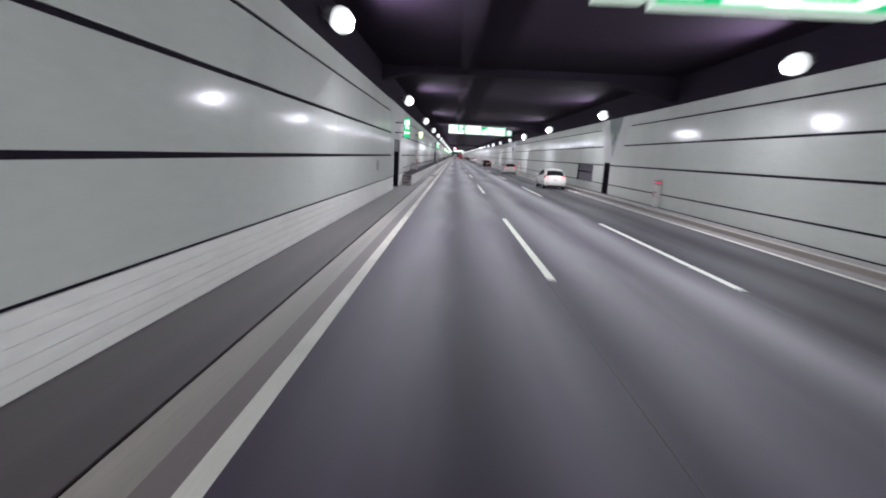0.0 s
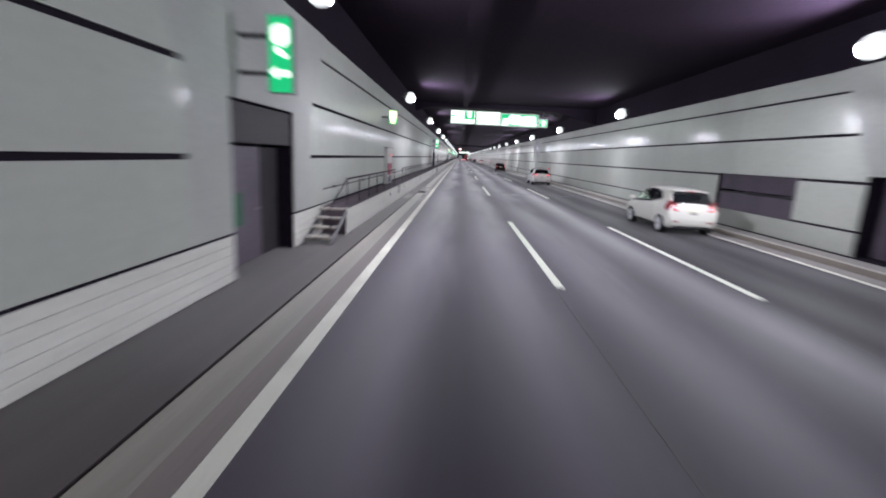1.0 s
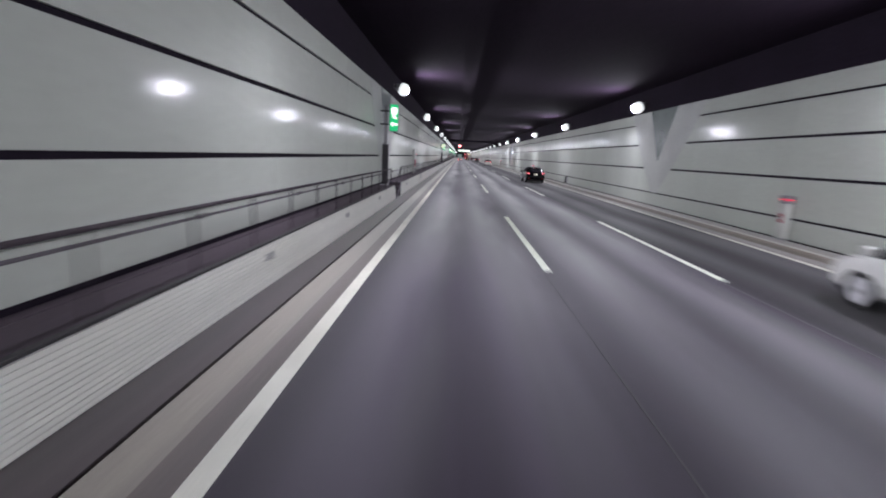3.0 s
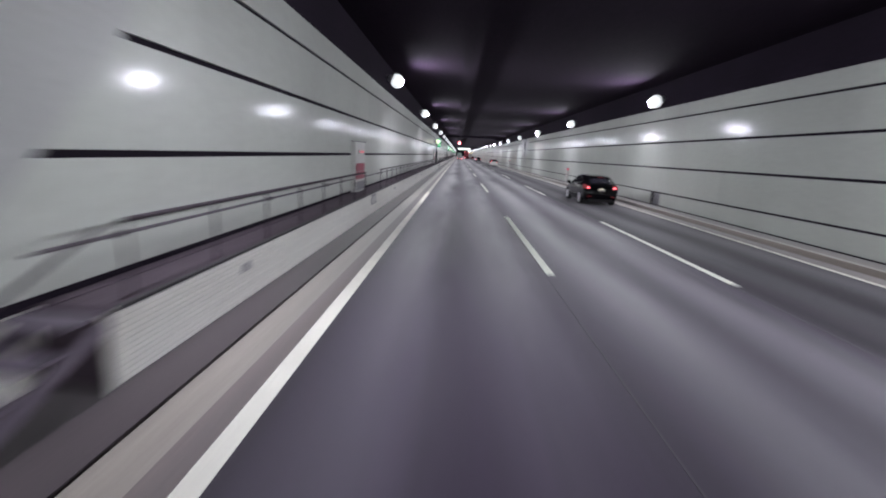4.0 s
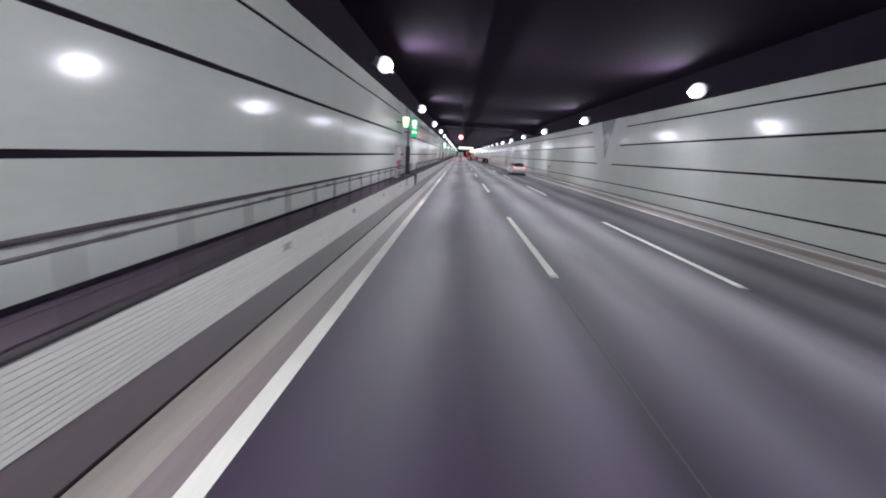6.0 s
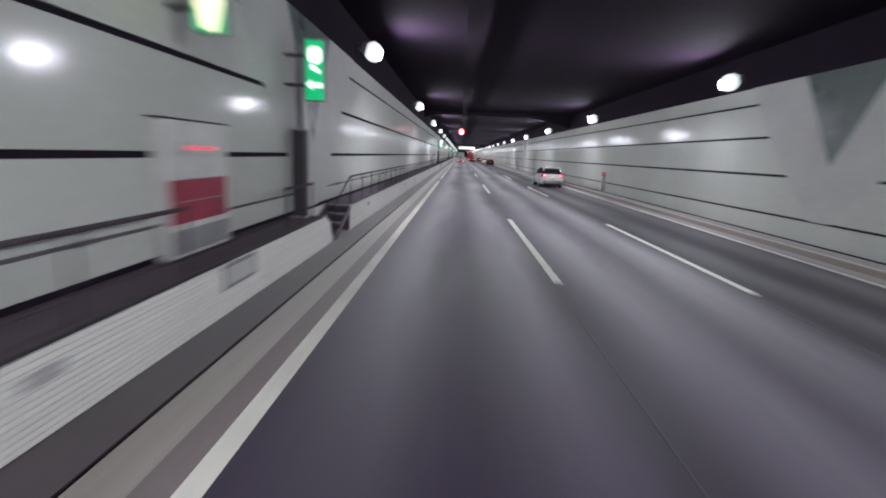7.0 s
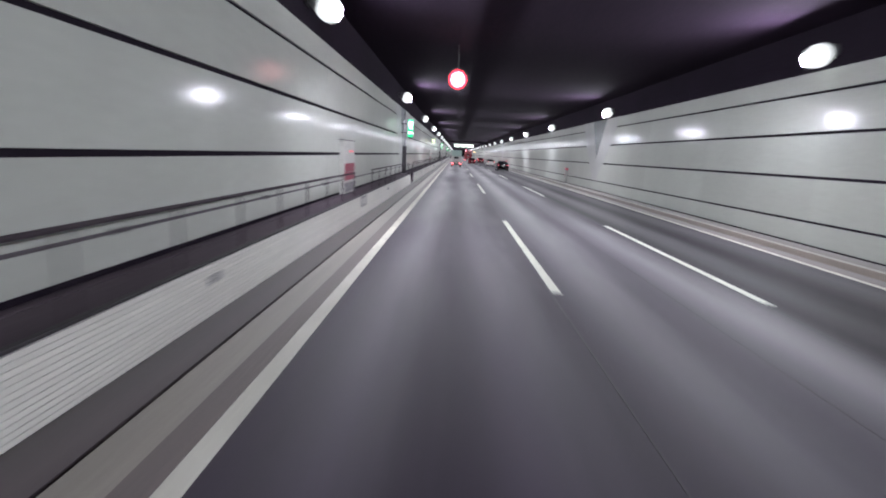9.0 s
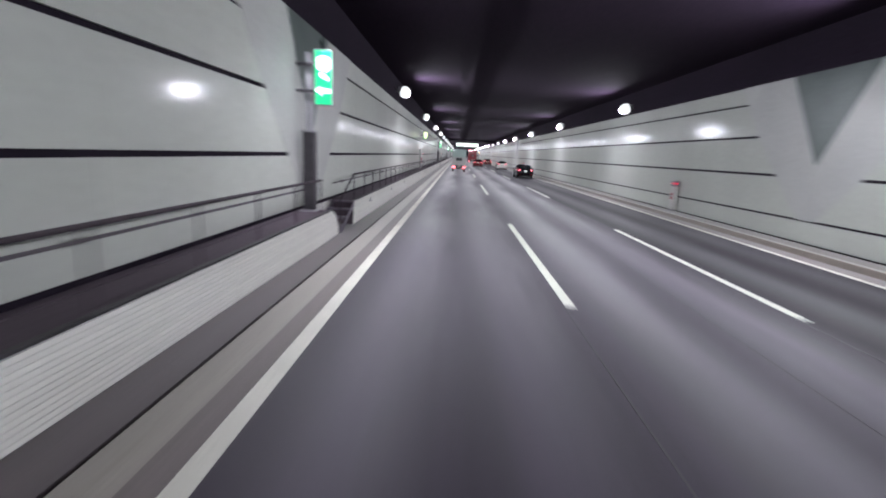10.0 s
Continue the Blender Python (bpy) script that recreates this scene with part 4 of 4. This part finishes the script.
def car(at, paint, label, kind):
    e = thing("car", label, "car", "vehicles in the tunnel", (at[0], at[1] - kind["L"] / 2, at[2]))
    sk = Shell(kind)
    L, w = kind["L"], kind["w"]
    part("body", sk.mesh(), paint, e, smooth=True)
    low, high = kind["low"], kind["high"]
    ya, yb = low[0][0], low[-1][0]
    ry0, ry1, rw0, rw1 = kind["rear"]
    grid = []
    for y in np.linspace(ry0, ry1, 10):
        xm = rw0 + (rw1 - rw0) * (y - ry0) / (ry1 - ry0)
        grid.append([(x, y - 0.006, sk.top(y, x) + 0.004) for x in np.linspace(-xm, xm, 13)])
    part("rear_window", sheet(grid, (0, -0.5, 0.5)), M_GLASS, e, "dark tinted glass", smooth=True)
    st = kind["st"]
    f0, f1 = st[8][0] + 0.12, st[10][0] - 0.02
    grid = [[(x, y, sk.top(y, x) + 0.006) for x in np.linspace(-w * 0.68, w * 0.68, 13)] for y in np.linspace(f0, f1, 10)]
    part("windscreen", sheet(grid, (0, 0.3, 0.5)), M_GLASS, e, smooth=True)
    lz0, lz1, reach = kind["lamp"]
    p1, p2 = kind["posts"]
    for s in (-1, 1):
        part("window_frame", side_pane(sk, s, ya, yb, [(y, z - 0.02) for y, z in low], [(y, z + 0.02) for y, z in high], 0.004), M_TRIM, e, smooth=True)
        for y0, y1 in ((ya + 0.03, p1 - 0.025), (p1 + 0.025, p2 - 0.03), (p2 + 0.03, yb - 0.05)):
            part("side_window", side_pane(sk, s, y0, y1, low, high, 0.009), M_GLASS, e, smooth=True)
        for y in (kind["ra"], kind["ra"] + kind["wb"]):
            x = sk.side(y, 0.45)
            arch_shade(e, s * (x - 0.006), y, kind["r"], s)
            wheel(e, s * (x - 0.085), y, kind["r"], s)
        m = yb - 0.22
        part("mirror", box(s * (w + 0.05) - 0.1, s * (w + 0.05) + 0.1, m - 0.08, m + 0.08, 0.93, 1.07, 0.035), paint, e)
        for y in (p1 + 0.06, p2 + 0.06):
            x = sk.side(y, 0.84)
            part("door_handle", box(s * x - 0.012, s * x + 0.022, y, y + 0.19, 0.83, 0.86, 0.008), paint, e)
        for y in (p1, p2, yb - 0.12):
            grid = [[(s * (sk.side(yy, z) + 0.002), yy, z) for z in np.linspace(0.3, 0.93, 8)] for yy in (y - 0.004, y + 0.004)]
            part("door_gap", sheet(grid, (s, 0, 0)), M_TRIM, e)
        y_a, y_b = kind["ra"] + 0.42, kind["ra"] + kind["wb"] - 0.42
        grid = [[(s * (sk.side(y, z) + 0.006), y, z) for z in (0.22, 0.26, 0.3)] for y in np.linspace(y_a, y_b, 8)]
        part("sill_trim", sheet(grid, (s, 0, 0)), M_TRIM, e)
        # tail lamp wraps the corner of the body
        grid = [[(s * (max(sk.side(y, z), sk.side(y, lz0) * 0.9) + 0.010), y, z) for z in np.linspace(lz0 + 0.25 * (lz1 - lz0) * t, lz1, 6)]
                for t, y in zip(np.linspace(0, 1, 7), np.linspace(0.075, reach, 7))]
        lamp_ = part("tail_lamp", sheet(grid, (s, 0, 0)), M_TAIL_DIM, e, "red tail lamp cluster", smooth=True)
        xr = sk.side(0.1, (lz0 + lz1) / 2)
        zs = np.linspace(lz0 + 0.02, lz1 - 0.03, 7)
        lit = slice(2, 6) if kind["tall_lamp"] else slice(1, 4)
        for title, rows_, x0, x1, out, mat_ in (("rear_lens", zs, 0.74, 0.97, 0.010, M_TAIL_DIM), ("bulb", zs[lit], 0.76, 0.90, 0.020, M_TAIL)):
            grid = [[(s * xr * u, sk.back(xr * u, z) - out, z) for u in np.linspace(x0, x1, 5)] for z in rows_]
            part(title, sheet(grid, (0, -1, 0)), mat_, lamp_)
        part("reflector", box(s * w * 0.66 - 0.1, s * w * 0.66 + 0.1, -0.006, 0.03, 0.43, 0.47, 0.004), M_TAIL_DIM, e)
    part("lower_bumper", box(-w * 0.72, w * 0.72, 0.0, 0.2, 0.22, 0.31, 0.03), M_TRIM, e)
    part("tailgate_gap", box(-w * 0.7, w * 0.7, 0.002, 0.05, 0.585, 0.597), M_TRIM, e)
    p = part("number_plate", box(-0.165, 0.165, 0.012, 0.05, 0.66, 0.825, 0.004), M_PLATE_W, e)
    part("plate_bar", box(-0.12, 0.12, 0.008, 0.0115, 0.69, 0.75), M_COVER, p)
    part("plate_bar", box(-0.06, 0.06, 0.008, 0.0115, 0.775, 0.80), M_COVER, p)
    part("plate_light", box(-0.09, 0.09, -0.035, 0.02, 0.838, 0.852, 0.003), M_PLATE_LIGHT, p, "small lit lamp over the plate")
    zt = sk.top(ry1 + 0.06, 0)
    part("roof_spoiler", box(-rw1 * 1.05, rw1 * 1.05, ry1 - 0.1, ry1 + 0.12, zt - 0.045, zt - 0.012, 0.012), paint, e)
    part("brake_light", box(-0.14, 0.14, ry1 - 0.106, ry1 - 0.099, zt - 0.04, zt - 0.02), M_TAIL_DIM, e)
    part("wiper", tube((0.0, ry0 + 0.02, sk.top(ry0 + 0.03, 0) + 0.02), (0.3, ry0 + 0.07, sk.top(ry0 + 0.09, 0.3) + 0.02), 0.009, 6), M_TRIM, e)
    part("underbody", box(-w * 0.8, w * 0.8, 0.25, L - 0.25, 0.17, 0.30), M_TRIM, e)
    return e


P_WHITE = car_paint("pearl_white_paint", (0.90, 0.89, 0.80), 0.3)
P_BLACK = car_paint("black_paint", (0.005, 0.005, 0.006), 0.12, 0.0, 0.35)
P_SILVER = car_paint("silver_paint", (0.68, 0.70, 0.65), 0.3, 0.2)
P_WHITE2 = car_paint("white_paint", (0.86, 0.86, 0.82))
P_MAROON = car_paint("dark_red_paint", (0.10, 0.012, 0.015))

car((7.7, 38.5, 0), P_WHITE, "pearl white compact hatchback with dark rear glass driving on the asphalt", HATCH)
car((7.6, 66.5, 0), P_WHITE2, "white small hatchback ahead in the outer lane", HATCH)
car((7.2, 106.1, 0), P_BLACK, "glossy black hatchback with red tail lamps on the asphalt", SPORT)
car((7.25, 179.9, 0), P_SILVER, "silver estate car with dark glass and red tail lamps", ESTATE)
car((7.2, 254.0, 0), P_BLACK, "dark hatchback with lit tail lamps ahead in the outer lane", SPORT)
car((7.3, 281.0, 0), P_WHITE2, "white small hatchback far along the outer lane", HATCH)
car((3.8, 291.0, 0), P_MAROON, "dark red hatchback with lit tail lamps far along the middle lane", dict(SPORT, tall_lamp=True))
car((7.0, 314.0, 0), P_MAROON, "dark red car with lit tail lamps far along the outer lane", dict(SPORT, tall_lamp=True))


def lorry(at, W, H, L, paint, label, top=None, red_top=False, amber=False):
    e = thing("lorry", label, "lorry", "vehicles in the tunnel", at)
    w, h = W / 2, L / 2
    part("cargo_box", box(-w, w, -h, h - 1.7, 0.85, H * 0.66, 0.03), paint, e)
    part("cargo_top", box(-w * 0.97, w * 0.97, -h + 0.03, h - 1.75, H * 0.66 + 0.002, H, 0.05), top or paint, e)
    part("cab", box(-w * 0.93, w * 0.93, h - 1.6, h, 0.5, min(H * 0.78, 2.5), 0.12), paint, e)
    part("windscreen", box(-w * 0.8, w * 0.8, h - 0.01, h + 0.015, 1.4, 2.1, 0.005), M_GLASS, e)
    part("chassis", box(-w * 0.5, w * 0.5, -h + 0.1, h - 0.2, 0.5, 0.85), M_TRIM, e)
    part("rear_window", box(-w * 0.4, w * 0.4, -h - 0.012, -h + 0.01, H * 0.5, H * 0.62, 0.004), M_GLASS, e)
    for s in (-1, 1):
        part("door_leaf", box(s * w * 0.5 - w * 0.46, s * w * 0.5 + w * 0.46, -h - 0.008, -h + 0.01, 0.95, H * 0.64), paint, e)
        part("hinge_bar", tube((s * w * 0.12, -h - 0.03, 0.95), (s * w * 0.12, -h - 0.03, H * 0.64), 0.015, 6), M_STEEL, e)
        t = part("tail_lamp", box(s * w * 0.74 - 0.2, s * w * 0.74 + 0.2, -h - 0.03, -h + 0.02, 0.52, 0.66, 0.01), M_TAIL, e, "lit red tail lamp")
        if red_top:
            part("marker_lamp", box(s * w * 0.7 - 0.2, s * w * 0.7 + 0.2, -h - 0.02, -h + 0.01, H - 0.25, H - 0.12), M_TAIL, e, "lit red marker")
        if amber:
            part("marker_lamp", box(s * w * 0.6 - 0.25, s * w * 0.6 + 0.25, -h - 0.02, -h + 0.01, H - 0.22, H - 0.08), M_AMBER, e, "lit amber marker")
        for y in (-h + 1.0, h - 0.9):
            wheel(e, s * (w - 0.16), y, 0.38, s)
    part("bumper", box(-w * 0.95, w * 0.95, -h - 0.05, -h + 0.06, 0.38, 0.48, 0.01), M_TRIM, e)
    p = part("number_plate", box(-0.2, 0.2, -h - 0.06, -h - 0.052, 0.6, 0.8), M_PLATE_W, e)
    part("plate_bar", box(-0.14, 0.14, -h - 0.066, -h - 0.061, 0.64, 0.72), M_TRIM, p)
    return e


P_CREAM = car_paint("cream_truck_paint", (0.55, 0.56, 0.52), 0.45)
P_GREENISH = car_paint("pale_green_canvas", (0.46, 0.60, 0.54), 0.6)
P_REDBOX = car_paint("red_lorry_paint", (0.30, 0.03, 0.04), 0.45)
lorry((0.2, 264.0, 0), 1.75, 2.8, 5.0, P_CREAM, "small cream lorry with a pale green top and lit tail lamps", P_GREENISH)
lorry((4.0, 338.0, 0), 2.4, 3.6, 8.5, P_REDBOX, "large red lorry with lit tail and top markers", P_REDBOX, True)
lorry((7.3, 392.0, 0), 2.4, 3.5, 8.0, P_CREAM, "large white box lorry far along the tunnel", P_CREAM, False, True)


# ---- wall panels and skirting: pieces, last ----
def panel_rects(row, holes, y0, y1, step):
    """Rectangles of one row of panels, cut round the openings."""
    z0, z1 = row
    edges = [y0 + step * k for k in range(int(round((y1 - y0) / step)) + 1)]
    out = []
    for a, b in zip(edges, edges[1:]):
        cuts = [h for h in holes if h[0] < b and h[1] > a and h[2] < z1 and h[3] > z0]
        if not cuts:
            out.append((a, b, z0, z1))
            continue
        y = a
        for ha, hb, hz0, hz1 in sorted(cuts):
            if ha > y + 0.05:
                out.append((y, ha, z0, z1))
            lo, hi = max(y, ha), min(b, hb)
            if hz1 < z1 - 0.05:
                out.append((lo, hi, hz1 + 0.02, z1))
            if hz0 > z0 + 0.05:
                out.append((lo, hi, z0, hz0 - 0.02))
            y = max(y, hb)
        if y < b - 0.05:
            out.append((y, b, z0, z1))
    return out


GAP = 0.004
shared = {}


def piece(parent, name, x_face, depth, a, b, z0, z1, material):
    key = (name, round(b - a, 3), round(z1 - z0, 3), depth)
    if key not in shared:
        d0, d1 = (-depth, 0.0) if depth > 0 else (0.0, -depth)
        shared[key] = mesh_of(name, box(d0, d1, GAP, b - a - GAP, 0.0, z1 - z0, 0.006), material)
    ob = new(name, shared[key])
    ob.parent = parent
    ob.location = (x_face, a, z0)


def rest_of(parent, name, x_face, depth, rects, material):
    bm = bmesh.new()
    d0, d1 = (-depth, 0.0) if depth > 0 else (0.0, -depth)
    verts, faces = [], []
    for a, b, z0, z1 in rects:
        i = len(verts)
        for x in (x_face + d0, x_face + d1):
            verts += [(x, a + GAP, z0), (x, b - GAP, z0), (x, b - GAP, z1), (x, a + GAP, z1)]
        faces += [(i, i + 1, i + 2, i + 3), (i + 7, i + 6, i + 5, i + 4), (i, i + 4, i + 5, i + 1), (i + 1, i + 5, i + 6, i + 2),
                  (i + 2, i + 6, i + 7, i + 3), (i + 3, i + 7, i + 4, i)]
    bm.free()
    me = bpy.data.meshes.new(name)
    me.from_pydata(verts, [], faces)
    me.materials.append(material)
    ob = new(name, me)
    ob.parent = parent
    tagged(ob, kind="stuff")


STEP = 6.0
NEAR0, NEAR1 = -3.0, 207.0
for parent, x, depth, holes in ((wall_west, WL, 0.046, [L_NICHE]), (wall_east, WR, -0.046, [R_DOOR, R_WIN, R_GAP])):
    far = []
    for row in ROWS_Z:
        for r in panel_rects(row, holes, NEAR0, NEAR1, STEP):
            piece(parent, "panel", x, depth, *r, M_PANEL)
        far += panel_rects(row, [], -39.0, NEAR0, STEP) + panel_rects(row, [], NEAR1, 627.0, STEP)
    rest_of(parent, "far_panels", x, depth, far, M_PANEL)

# ribbed skirting before the walkway begins, plain skirting opposite
SK = [(0.02 + 0.15 * k, 0.02 + 0.15 * (k + 1) - 0.008) for k in range(5)]
for row in SK:
    for r in panel_rects(row, [L_NICHE], -13.6, 34.4, 12.0):
        piece(wall_west, "skirting", WL - 0.004, 0.042, *r, M_SKIRT)
rest_of(wall_west, "far_skirting", WL - 0.004, 0.042, [(Y0, -13.6, 0.0, 0.765), (34.4, Y1, 0.0, 0.70)], M_SKIRT)
for r in panel_rects((0.15, 0.745), [R_DOOR, R_GAP], -15.0, 225.0, 12.0):
    piece(wall_east, "skirting", WR + 0.004, -0.04, *r, M_PANEL)
rest_of(wall_east, "far_skirting", WR + 0.004, -0.04, [(Y0, -15.0, 0.15, 0.745), (225.0, Y1, 0.15, 0.745)], M_PANEL)
